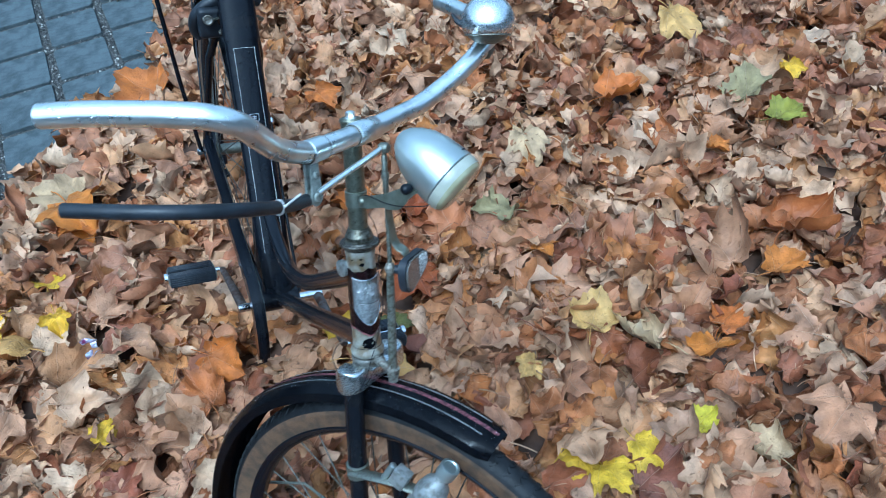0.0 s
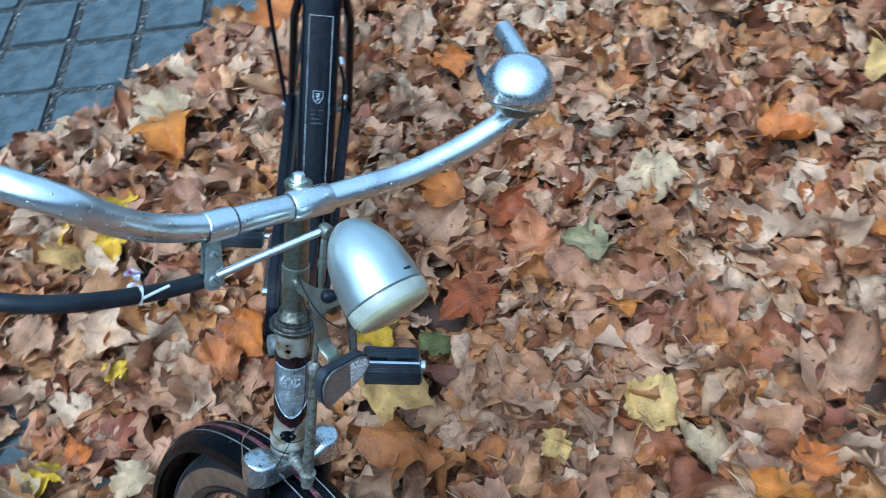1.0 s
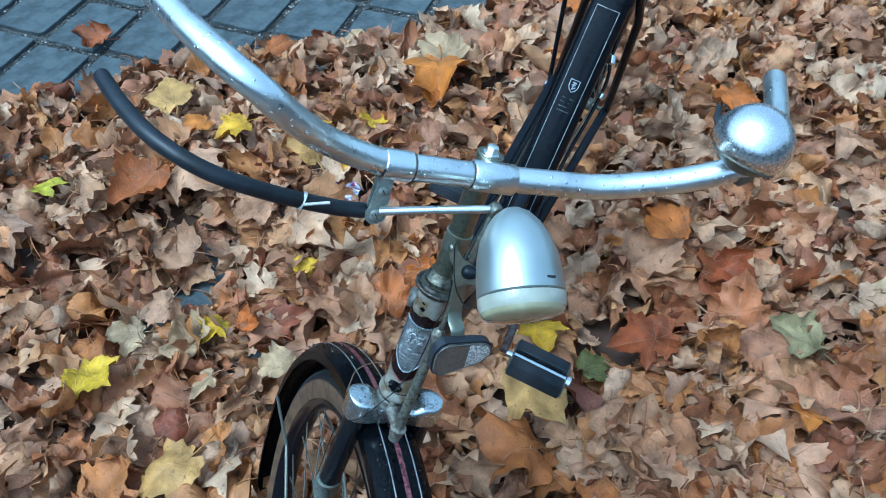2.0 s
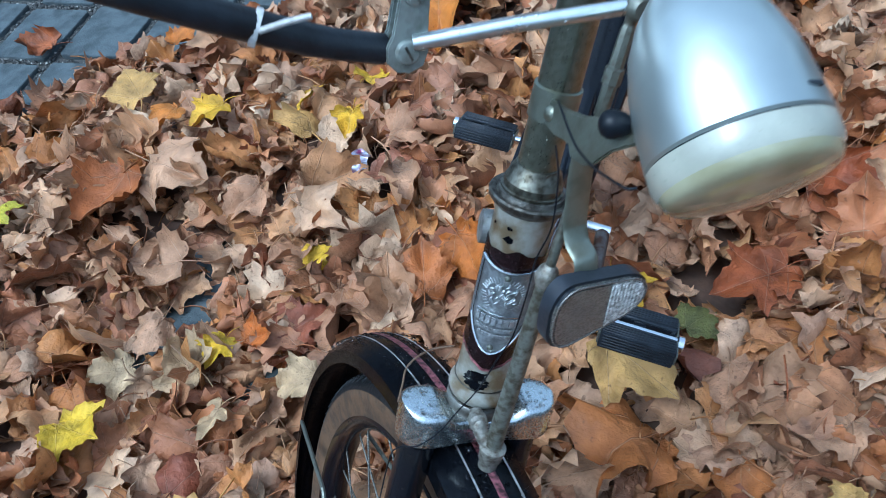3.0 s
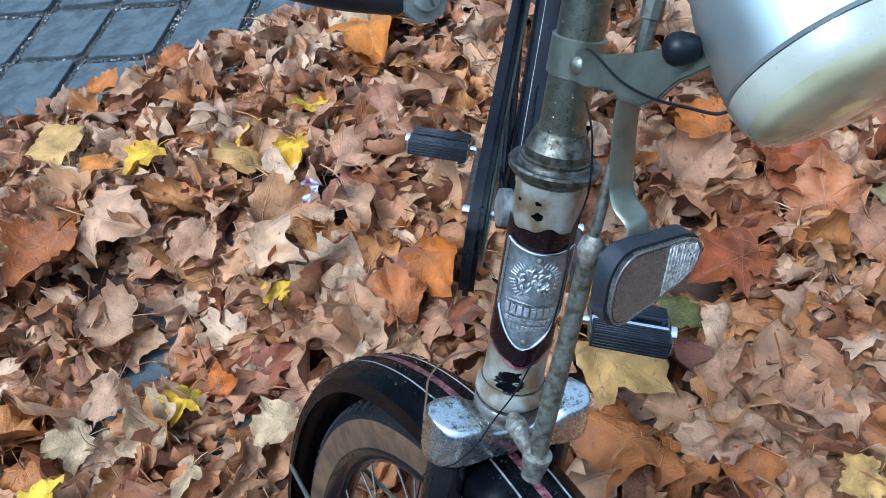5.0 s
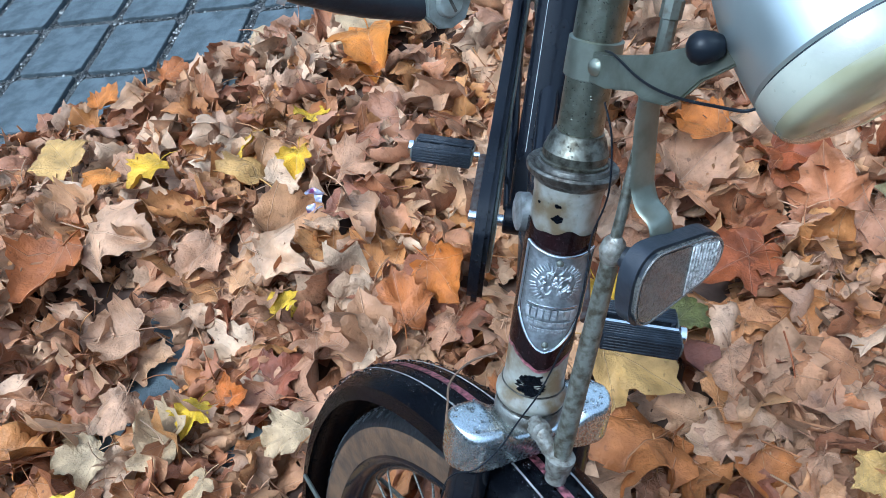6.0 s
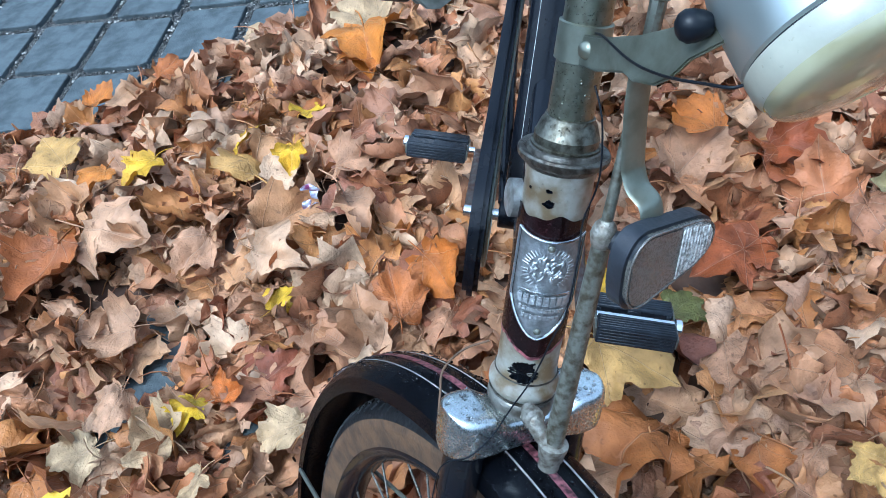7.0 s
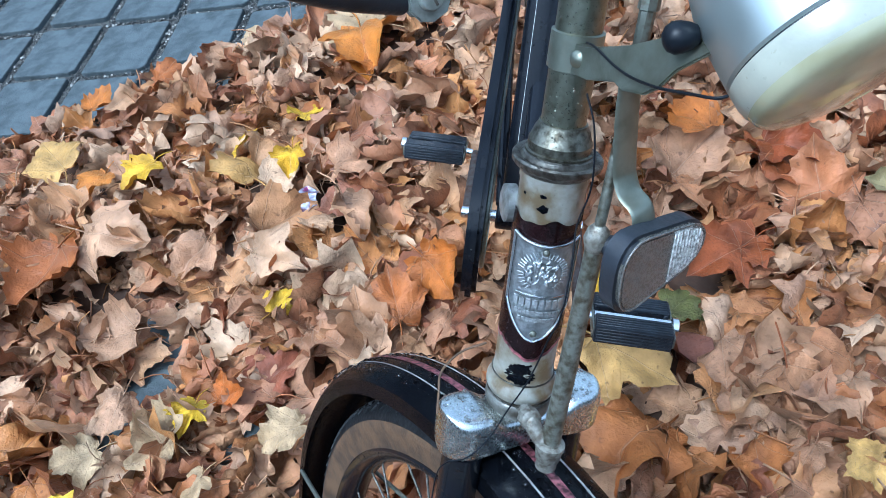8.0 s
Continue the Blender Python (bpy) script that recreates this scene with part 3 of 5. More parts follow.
# past the bell it runs straight back to the grip
for i in range(6, 10):
    k = (i - 5) / 5
    straight = Vector(left[5]).lerp(Vector(left[10]), k)
    left[i] = tuple(Vector(left[i]).lerp(straight, 0.75))
bar_pts = [(x, -y, z) for x, y, z in half[::-1]] + left[1:]
bar = fork_part("handlebar", tube(spline(bar_pts, 6), 0.0115, seg=24), M_BAR, "worn nickel-plated swept handlebar")
fork_part("stem_clamp", lathe([(-0.021, 0.0124), (-0.019, 0.0138), (0.019, 0.0138), (0.021, 0.0124)], (BAR_X, 0, BAR_Z), (0, 1, 0), seg=28), M_BAR, "", stem)
fork_part("stem_neck", tube([(0, 0, 0.285), (0.006, 0, 0.29), (BAR_X, 0, BAR_Z)], [0.0112, 0.012, 0.012], seg=20), M_STEM, "", stem)
fork_part("bar_collar", lathe([(-0.013, 0.0118), (-0.0115, 0.0130), (0.0115, 0.0130), (0.013, 0.0118)], (BAR_X, -0.088, BAR_Z), (0, 1, 0), seg=26), M_BAR, "", bar)

for y in (-0.1012, -0.0748, -0.0212, 0.0212):
    fork_part("bar_groove", lathe([(-0.0009, 0.0121), (0.0009, 0.0121)], (BAR_X, y, BAR_Z), (0, 1, 0), seg=26), M_GREASE, "", bar)

# bell on the left grip side
bell_at, bell_up = Vector((0.082, 0.181, 0.391)), Vector((-0.05, 0.12, 0.99)).normalized()
bell = fork_part("bell", lathe([(-0.013, 0.0270), (-0.0125, 0.0282), (-0.007, 0.0318), (0.0, 0.0334), (0.006, 0.0331), (0.013, 0.0314), (0.020, 0.0278), (0.026, 0.0226), (0.031, 0.0158), (0.0338, 0.0090), (0.0348, 0.0)], bell_at, bell_up, seg=48), M_BELL, "shiny chrome bell")
fork_part("bell_base", lathe([(-0.024, 0.009), (-0.021, 0.016), (-0.016, 0.0235), (-0.0125, 0.0262)], bell_at, bell_up, seg=40), M_DULL, "", bell)
fork_part("bell_seam", lathe([(-0.0142, 0.0268), (-0.0132, 0.0288), (-0.0120, 0.0286)], bell_at, bell_up, seg=48), M_DULL, "", bell)
fork_part("bell_clamp", lathe([(-0.008, 0.0118), (-0.006, 0.014), (0.006, 0.014), (0.008, 0.0118)], (0.062, 0.205, 0.358), (0.1, 0.6, 0.5), seg=20), M_DULL, "", bell)
fork_part("bell_lever", tube([bell_at + Vector((-0.022, -0.014, -0.004)), bell_at + Vector((-0.036, -0.014, 0.004)), bell_at + Vector((-0.043, -0.013, 0.012))], [0.0042, 0.0036, 0.0018], seg=8), M_RUBBER, "", bell)

# brake lever, links and rod
lev = [(-0.076, -0.315, 0.284), (-0.0318, -0.2987, 0.2843), (0.0101, -0.2742, 0.2823), (0.0344, -0.2386, 0.2758), (0.0355, -0.1937, 0.2640), (0.0216, -0.1366, 0.2472), (0.014, -0.103, 0.2415)]
lever = fork_part("brake_lever", tube(spline(lev, 6), 0.0068, seg=16), M_RUBBER, "black rubber-covered brake lever")
side_plate = [(-0.0075, 0.250), (-0.0095, 0.2440), (-0.0082, 0.2375), (-0.0030, 0.2335), (0.0030, 0.2335), (0.0085, 0.2372), (0.0100, 0.2440), (0.0085, 0.2520), (0.0070, 0.2660), (0.0065, 0.2820), (-0.0065, 0.2820), (-0.0068, 0.2640)]
for x in (0.0125, 0.0205):
    fork_part("lever_bracket", plate(side_plate, 0.0026, Matrix.Translation((x, -0.094, 0)) @ Matrix.Rotation(radians(90), 4, 'Z'), 0.0007), M_PLATE, "grey-green bracket plate", lever)
fork_part("bracket_spacer", lathe([(-0.004, 0.0075), (0.004, 0.0075)], (0.0165, -0.094, 0.2435), (1, 0, 0.05), seg=20), M_DULL, "", lever)
for z, r in ((0.2680, 0.0044), (0.2435, 0.0056)):
    fork_part("bracket_screw", lathe([(0, r), (0.0014, r), (0.0026, r * 0.86), (0.0032, r * 0.5), (0.0033, 0)], (0.0215, -0.094, z), (1, 0, 0.05), seg=22), M_PLATE, "", lever)
    fork_part("screw_slot", block((0.0012, 0.0012, r * 1.25), (0.0245, -0.094, z), bevel=0.0003, turn=pose(0, 0, 0, 35, 0, 0)), M_GREASE, "", lever)
tie = lathe([(-0.0016, 0.0068), (-0.0014, 0.0079), (0.0014, 0.0079), (0.0016, 0.0068)], (0.0278, -0.160, 0.2535), (0.25, 0.95, -0.2), seg=20)
tube([(0.0345, -0.160, 0.2545), (0.0390, -0.151, 0.2600), (0.0420, -0.142, 0.2640)], 0.0013, seg=6, bm=tie)
fork_part("cable_tie", tie, M_LINE, "", lever)
fork_part("link_rod", tube([(0.022, -0.092, 0.2475), (0.033, -0.05, 0.262), (0.043, 0.0, 0.276)], 0.0036, seg=12), M_BAR, "thin nickel link rod")
fork_part("rod_joint", lathe([(-0.006, 0.0045), (-0.004, 0.006), (0.004, 0.006), (0.006, 0.0045)], (0.044, 0.0, 0.276), (1, 0, 0), seg=16), M_DULL)
rod = fork_part("brake_rod", tube([(0.044, -0.001, 0.276), (0.046, -0.004, 0.20), (0.048, -0.008, 0.135)], 0.0027, seg=12), M_ROD, "dull steel brake rod")
fork_part("rod_sleeve", tube([(0.048, -0.008, 0.135), (0.045, -0.007, 0.06), (0.042, -0.006, -0.002)], [0.0045, 0.0052, 0.0056], seg=14), M_ROD, "", rod)
fork_part("rod_ball", lathe([(-0.0078, 0.003), (-0.0052, 0.0053), (0, 0.0066), (0.0052, 0.0053), (0.0078, 0.003)], (0.048, -0.008, 0.133), (0, 0, 1), seg=20), M_PITTED, "", rod)
fork_part("rod_barrel", lathe([(-0.012, 0.0026), (-0.011, 0.0034), (0.004, 0.0036), (0.0045, 0.0046), (0.012, 0.0046), (0.0125, 0.0036), (0.030, 0.0034), (0.032, 0.0026)], (0.0452, -0.0027, 0.236), (-0.026, 0.039, 1), seg=8), M_DULL, "", rod)
fork_part("rod_foot", lathe([(-0.015, 0.0035), (-0.0145, 0.0062), (-0.009, 0.0060), (-0.007, 0.0074), (-0.001, 0.0078), (0.001, 0.0086), (0.0035, 0.0086), (0.004, 0.0074), (0.0045, 0.0058), (0.006, 0.0056)], (0.042, -0.006, -0.008), (0.02, 0, 1), seg=20), M_PITTED, "pitted grey rod foot", rod)
knuckle = tube(spline([(0.022, -0.012, 0.007), (0.029, -0.0135, 0.0065), (0.035, -0.0115, 0.0), (0.041, -0.006, -0.006)], 4), [0.0044] * 4 + [0.0049] * 5 + [0.0054] * 4, seg=12)
lathe([(-0.0040, 0.0050), (-0.0030, 0.0064), (0.0030, 0.0064), (0.0040, 0.0050)], (0.029, -0.0135, 0.0065), (0.9, -0.2, 0.25), seg=8, bm=knuckle)
fork_part("rod_guide", knuckle, M_PITTED, "", rod)

# headlamp
LAMP_A = Vector((0.0653, 0.0005, 0.2931))
LAMP_D = Vector((0.8031, 0.0487, -0.5938)).normalized()
LS, LR = 0.0742, 0.0358                  # length of the shell and its radius
lamp = fork_part("headlamp", lathe([(k * LS, r * LR) for k, r in ((0, 0.0), (0.02, 0.21), (0.08, 0.41), (0.2, 0.62), (0.37, 0.81), (0.57, 0.925), (0.78, 0.98), (0.985, 1.0), (1.0, 0.975))], LAMP_A, LAMP_D, seg=56), M_ALU, "bullet-shaped satin silver headlamp")
fork_part("lamp_seam", lathe([(LS - 0.0006, LR - 0.001), (LS + 0.0009, LR - 0.001)], LAMP_A, LAMP_D, seg=56), M_RUBBER, "", lamp)
fork_part("lamp_rim", lathe([(LS + 0.0009, LR), (LS + 0.006, LR), (LS + 0.010, LR - 0.0008), (LS + 0.0118, LR - 0.0018)], LAMP_A, LAMP_D, seg=56), M_CREAM, "yellowed cream lamp rim", lamp)
fork_part("lamp_lens", lathe([(LS + 0.0116, LR - 0.0016), (LS + 0.0146, LR - 0.0026), (LS + 0.0165, LR - 0.005), (LS + 0.018, 0.025), (LS + 0.0193, 0.014), (LS + 0.0198, 0.0)], LAMP_A, LAMP_D, seg=56), M_LENS, "yellowed lamp lens", lamp)
lside = LAMP_D.cross(Vector((0, 0, 1))).normalized()
lup = lside.cross(LAMP_D).normalized()
fork_part("lamp_slot", block((0.0022, 0.008, 0.002), LAMP_A + (LS - 0.008) * LAMP_D + (LR - 0.0006) * (lup * 0.98 - lside * 0.18), bevel=0.0006, turn=Matrix((LAMP_D, -lside, lup)).transposed().to_4x4()), M_RUBBER, "", lamp)
cap_way = Vector((-0.55, -0.80, -0.24)).normalized()
fork_part("pivot_cap", lathe([(-0.007, 0.0035), (-0.0045, 0.0050), (-0.001, 0.0060), (0.002, 0.0060), (0.0045, 0.0045), (0.0058, 0.0022), (0.006, 0.0)], (0.0895, -0.0285, 0.2420), cap_way, seg=20), M_CAP, "black rubber pivot cap", lamp)
bracket = fork_part("lamp_bracket", lathe([(-0.0095, 0.0119), (-0.0090, 0.0130), (0.0085, 0.0130), (0.0090, 0.0119)], (0, 0, 0.2115), Z, seg=32), M_ARM, "grey-green steel lamp bracket")
arm = plate([(0.010, 0.2030), (0.0254, 0.2048), (0.0394, 0.2089), (0.0514, 0.2127), (0.0634, 0.2134), (0.0780, 0.2165), (0.0850, 0.2215), (0.0901, 0.2296), (0.1027, 0.2395), (0.100, 0.2440), (0.0848, 0.2425), (0.0736, 0.2373), (0.0545, 0.2289), (0.0315, 0.2217), (0.010, 0.2170)], 0.003, Matrix(), 0.0009)
for v in arm.verts:
    v.co.y += -0.008 - 0.22 * (v.co.x - 0.01) + 0.4 * (v.co.z - 0.228) * min(max((v.co.x - 0.045) / 0.02, 0), 1)
fork_part("bracket_arm", arm, M_ARM, "", bracket)
fork_part("clamp_screw", lathe([(0, 0.0042), (0.0022, 0.0040), (0.0034, 0.0028), (0.0038, 0)], (0.0155, -0.0098, 0.2115), (0.35, -1, 0), seg=18), M_ARM, "", bracket)
strap_pts = spline([(0.0525, -0.0110, 0.214), (0.0525, -0.0098, 0.200), (0.053, -0.0075, 0.185), (0.0535, -0.0052, 0.172), (0.0545, -0.0042, 0.167), (0.058, -0.003, 0.161), (0.064, -0.001, 0.157), (0.0665, 0.0, 0.152), (0.067, 0.001, 0.144)], 5)
fork_part("reflector_strap", tube(strap_pts, 0.0068, seg=16, flat=0.16, first=(0, 1, 0)), M_ARM, "", bracket)

# reflector
RE_C = Vector((0.0690, 0.0085, 0.1325))
re_x = Vector((-0.14, 0.97, 0.16)).normalized()
re_z = Vector((0.06, -0.12, 0.98))
re_z = (re_z - re_x * re_z.dot(re_x)).normalized()
re_y = re_z.cross(re_x)
RE = Matrix((re_x, re_y, re_z)).transposed().to_4x4()
RE.translation = RE_C


def rounded(w, h, lean=0.0, n=6, r=0.012):
    out = []
    for cx, cz, t0 in ((w / 2 - r, h / 2 - r, 0), (-w / 2 + r, h / 2 - r, 90), (-w / 2 + r, -h / 2 + r, 180), (w / 2 - r, -h / 2 + r, 270)):
        for i in range(n + 1):
            t = radians(t0 + 90 * i / n)
            x, z = cx + r * math.cos(t), cz + r * math.sin(t)
            out.append((x, z * (1 - lean * x / w)))
    return out


refl = fork_part("reflector", plate(rounded(0.062, 0.0365, 0.66, 8, 0.015), 0.0125, RE @ Matrix.Translation((0, -0.0003, 0)), 0.0022), M_CASE, "black-rimmed front reflector with a silver half")
RE2 = RE @ Matrix.Translation((0, -0.0052, 0))
fork_part("reflector_lens", plate([(x * 0.935, z * 0.90) for x, z in rounded(0.062, 0.0365, 0.66, 8, 0.015)], 0.004, RE2, 0.001), M_REFL, "grey prismatic lens", refl)
field = [(x, z) for x, z in rounded(0.0565, 0.0318, 0.66, 8, 0.0138) if x > 0.004]
field_top = 0.0159 * (1 - 0.66 * 0.004 / 0.0565)
low_half, high_half = [q for q in field if q[1] < 0], [q for q in field if q[1] >= 0]
fork_part("silver_field", plate([(0.004, -field_top)] + low_half + high_half + [(0.004, field_top)], 0.004, RE @ Matrix.Translation((0, -0.0056, 0)), 0.0006), M_GLIT, "glittering silver field", refl)
lens_rim = rounded(0.0585, 0.0333, 0.66, 8, 0.0142)
fork_part("lens_rim", tube([RE @ Vector((x, -0.0068, z)) for x, z in lens_rim + lens_rim[:1]], 0.0007, seg=6, caps=False), M_REFL, "thin worn rim", refl)
for k in range(9):
    x = 0.0045 + 0.0024 * k
    fork_part("prism_ridge", block((0.0009, 0.0008, 0.0285 - 0.0014 * k), (x, -0.0077, 0), RE, bevel=0.0003, segs=1), M_GLIT, "", refl)
fork_part("reflector_plug", tube([(0.05, -0.006, 0.132), (0.055, -0.003, 0.131), (0.061, 0.0, 0.131)], [0.0045, 0.006, 0.0075], seg=14), M_RUBBER, "", refl)

# fork crown and blades
def crown_body():
    """One forged body across the fork, raised at its two ends."""
    bm = bmesh.new()
    rings = []
    for k in range(-26, 27):
        y = 0.0525 * math.sin(math.pi / 2 * k / 26)
        e = max(abs(y) - 0.030, 0) / 0.0226
        hx = (0.0165 + 0.002 * min(abs(y) / 0.03, 1)) * max(1 - e ** 3.4, 0.02) ** 0.42
        u = min(max((abs(y) - 0.017) / 0.013, 0), 1)
        top = -0.0065 + 0.0070 * u * u * (3 - 2 * u)
        low = -0.029 - 0.002 * u
        mid, hz = (top + low) / 2, (top - low) / 2
        ring = []
        for i in range(32):
            t = 2 * math.pi * i / 32
            c, q = math.cos(t), math.sin(t)
            ring.append(bm.verts.new((0.003 + 0.09 * y + hx * math.copysign(abs(c) ** 0.42, c), y, mid + hz * math.copysign(abs(q) ** 0.42, q))))
        rings.append(ring)
    for a, b in zip(rings, rings[1:]):
        for i in range(32):
            bm.faces.new((a[i], a[(i + 1) % 32], b[(i + 1) % 32], b[i]))
    bm.faces.new(rings[0])
    bm.faces.new(rings[-1])
    bmesh.ops.recalc_face_normals(bm, faces=bm.faces)
    return bm


crown = fork_part("fork_crown", crown_body(), M_CROWN, "nickel-plated fork crown")
for sgn in (-1, 1):
    fork_part("fork_blade", tube(spline([(0.003, sgn * 0.0385, -0.03), (0.003, sgn * 0.042, -0.12), (0.004, sgn * 0.046, -0.24), (0.014, sgn * 0.048, -0.33), (WC.x, sgn * 0.05, WC.z)], 6), [0.0125] * 8 + [0.0118] * 5 + [0.0105] * 6 + [0.0085] * 5 + [0.007], seg=16), M_BLACK, "black fork blade")
rng = random.Random(4)
for sgn in (-1, 1):
    for i in range(44):
        t, q = rng.uniform(0, 6.28), 0.0130 * math.sqrt(rng.random())
        p = Vector((0.002 + sgn * 0.0034 + 1.15 * q * math.cos(t), sgn * 0.0375 + 0.95 * q * math.sin(t), 0.0004))
        r = 0.0004 + 0.0014 * rng.random() ** 2.2
        fork_part("raindrop", lathe([(-0.0002, r), (r * 0.35, r * 0.85), (r * 0.6, r * 0.4), (r * 0.65, 0)], p, Z, seg=8), M_DEW, "", crown)


# front wheel
def ring_of(profile, centre, m, seg=96, closed=True):
    """Sweeps a (across, outward radius) outline about the wheel's axle."""
    bm = bmesh.new()
    rings = []
    for k in range(seg):
        t = 2 * math.pi * k / seg
        rings.append([bm.verts.new(m @ (Vector(centre) + Vector((r * math.cos(t), y, r * math.sin(t))))) for y, r in profile])
    n = len(profile)
    for k in range(seg):
        a, b = rings[k], rings[(k + 1) % seg]
        for i in range(n if closed else n - 1):
            j = (i + 1) % n
            bm.faces.new((a[i], a[j], b[j], b[i]))
    bmesh.ops.recalc_face_normals(bm, faces=bm.faces)
    return bm


def wheel(name, label, centre, m, wr, parent):
    hub_at = m @ Vector(centre)
    ax = (m.to_3x3() @ Vector((0, 1, 0))).normalized()
    tw, tr = 0.0195, 0.0185                # half width and height of the tyre's section
    rc = wr - tr
    tyre_prof = [(tw * math.cos(radians(t)), rc + tr * math.sin(radians(t))) for t in range(15, 166, 10)]
    low = [(tw * math.cos(radians(t)), rc + tr * math.sin(radians(t))) for t in (165, 172, 180, 190, 202)] + [(-0.0174, rc - 0.0115), (-0.0162, rc - 0.0175), (-0.0152, rc - 0.0225)]
    lowr = [(-y, r) for y, r in low[::-1]]
    rim_top = rc - 0.0222
    w = part(name, ring_of([(0.0165, rim_top + 0.002), (0.0175, rim_top), (0.016, rim_top - 0.004), (0.012, rim_top - 0.009), (0.006, rim_top - 0.013), (-0.006, rim_top - 0.013), (-0.012, rim_top - 0.009), (-0.016, rim_top - 0.004), (-0.0175, rim_top), (-0.0165, rim_top + 0.002)], centre, m), M_BLACK, parent, label)
    part("tyre", ring_of(tyre_prof, centre, m, 128, False), M_TYRE, w, "black tyre tread")
    part("tyre_wall", ring_of(low, centre, m, 128, False), M_TAN, w, "tan tyre wall")
    part("tyre_wall", ring_of(lowr, centre, m, 128, False), M_TAN, w, "tan tyre wall")
    part("hub", lathe([(-0.05, 0.004), (-0.038, 0.004), (-0.036, 0.018), (-0.032, 0.018), (-0.028, 0.013), (0.028, 0.013), (0.032, 0.018), (0.036, 0.018), (0.038, 0.004), (0.05, 0.004)], hub_at, ax, seg=24), M_DULL, w)
    # zigzag tread blocks
    tread = bmesh.new()
    for k in range(110):
        t = 2 * math.pi * k / 110
        for row, (phi, sg) in enumerate(((70, 1), (90, -1), (110, 1), (50, -1), (130, -1))):
            y, r = tw * math.cos(radians(phi)), rc + tr * math.sin(radians(phi))
            o = Vector((math.cos(t), 0, math.sin(t)))
            tang = Vector((-math.sin(t), 0, math.cos(t)))
            nrm = (o * math.sin(radians(phi)) + Vector((0, 1, 0)) * math.cos(radians(phi))).normalized()
            side = tang.cross(nrm)
            d1 = (side + 0.9 * sg * tang).normalized()
            d2 = nrm.cross(d1)
            c = Vector(centre) + o * r + Vector((0, y, 0))
            vs = [tread.verts.new(m @ (c + d1 * u * 0.0042 + d2 * v * 0.0016 + nrm * h)) for u, v, h in ((-1, -1, -0.0005), (1, -1, -0.0005), (1, 1, -0.0005), (-1, 1, -0.0005), (-0.9, -0.8, 0.0013), (0.9, -0.8, 0.0013), (0.9, 0.8, 0.0013), (-0.9, 0.8, 0.0013))]
            for f in ((4, 5, 6, 7), (0, 1, 5, 4), (1, 2, 6, 5), (2, 3, 7, 6), (3, 0, 4, 7)):
                tread.faces.new([vs[i] for i in f])
    bmesh.ops.recalc_face_normals(tread, faces=tread.faces)
    tagged(part("tread_blocks", tread, M_TYRE, w, "zigzag tread blocks"), kind="stuff")
    sp = mesh_from(tube([(0, 0, 0), (0, 0, 1)], 0.0011, seg=6), "spoke", M_GREASE)
    for k in range(36):
        t = 2 * math.pi * k / 36
        sg = 1 if k % 2 else -1
        back = t + (0.75 if (k // 2) % 2 else -0.75)
        a = m @ (Vector(centre) + Vector((0.018 * math.cos(back), sg * 0.034, 0.018 * math.sin(back))))
        b = m @ (Vector(centre) + Vector(((rim_top - 0.012) * math.cos(t), sg * 0.002, (rim_top - 0.012) * math.sin(t))))
        ob = new("spoke", sp)
        q = (b - a).to_track_quat('Z', 'Y').to_matrix().to_4x4()
        ob.parent = w
        ob.matrix_world = Matrix.Translation(a) @ q @ Matrix.Diagonal((1, 1, (b - a).length, 1))
    return w


wheel("front_wheel", "spoked front wheel with a tan-walled tyre", WC, FORK, WR, bike)


# mudguards
def swell(t, by):
    """How much further out a mudguard stands at an angle: it hangs clear of the tyre towards its back."""
    return by * min(max((math.degrees(t) - 96) / 36, 0), 1)


def guard(a0, a1, radius, width, centre, drop=0.012, n=60, clear=0.0):
    bm = bmesh.new()
    rows = []
    prof = [(-1.0, -drop - 0.012), (-0.97, -drop), (-0.8, -drop * 0.55), (-0.5, -drop * 0.18), (-0.2, -0.0006), (0, 0), (0.2, -0.0006), (0.5, -drop * 0.18), (0.8, -drop * 0.55), (0.97, -drop), (1.0, -drop - 0.012)]
    for k in range(n + 1):
        t = radians(a0 + (a1 - a0) * k / n)
        squeeze = 1.0
        e = min(k, n - k) / 3.0
        if e < 1:
            squeeze = 0.70 + 0.30 * math.sqrt(1 - (1 - e) ** 2)
        rows.append([bm.verts.new(Vector(centre) + Vector(((radius + swell(t, clear) + h) * math.cos(t), y * squeeze * width / 2, (radius + swell(t, clear) + h) * math.sin(t)))) for y, h in prof])
    for a, b in zip(rows, rows[1:]):
        for i in range(len(prof) - 1):
            bm.faces.new((a[i], a[i + 1], b[i + 1], b[i]))
    bmesh.ops.solidify(bm, geom=bm.faces[:], thickness=0.0012)
    bmesh.ops.recalc_face_normals(bm, faces=bm.faces)
    return bm


def stripe(a0, a1, radius, y0, y1, centre, n=50, clear=0.0):
    bm = bmesh.new()
    rows = []
    for k in range(n + 1):
        t = radians(a0 + (a1 - a0) * k / n)
        rows.append([bm.verts.new(Vector(centre) + Vector(((radius + swell(t, clear) + h) * math.cos(t), y, (radius + swell(t, clear) + h) * math.sin(t)))) for y, h in ((y0, 0), (y1, 0))])
    for a, b in zip(rows, rows[1:]):
        bm.faces.new((a[0], a[1], b[1], b[0]))
    bmesh.ops.solidify(bm, geom=bm.faces[:], thickness=0.0004)
    return bm


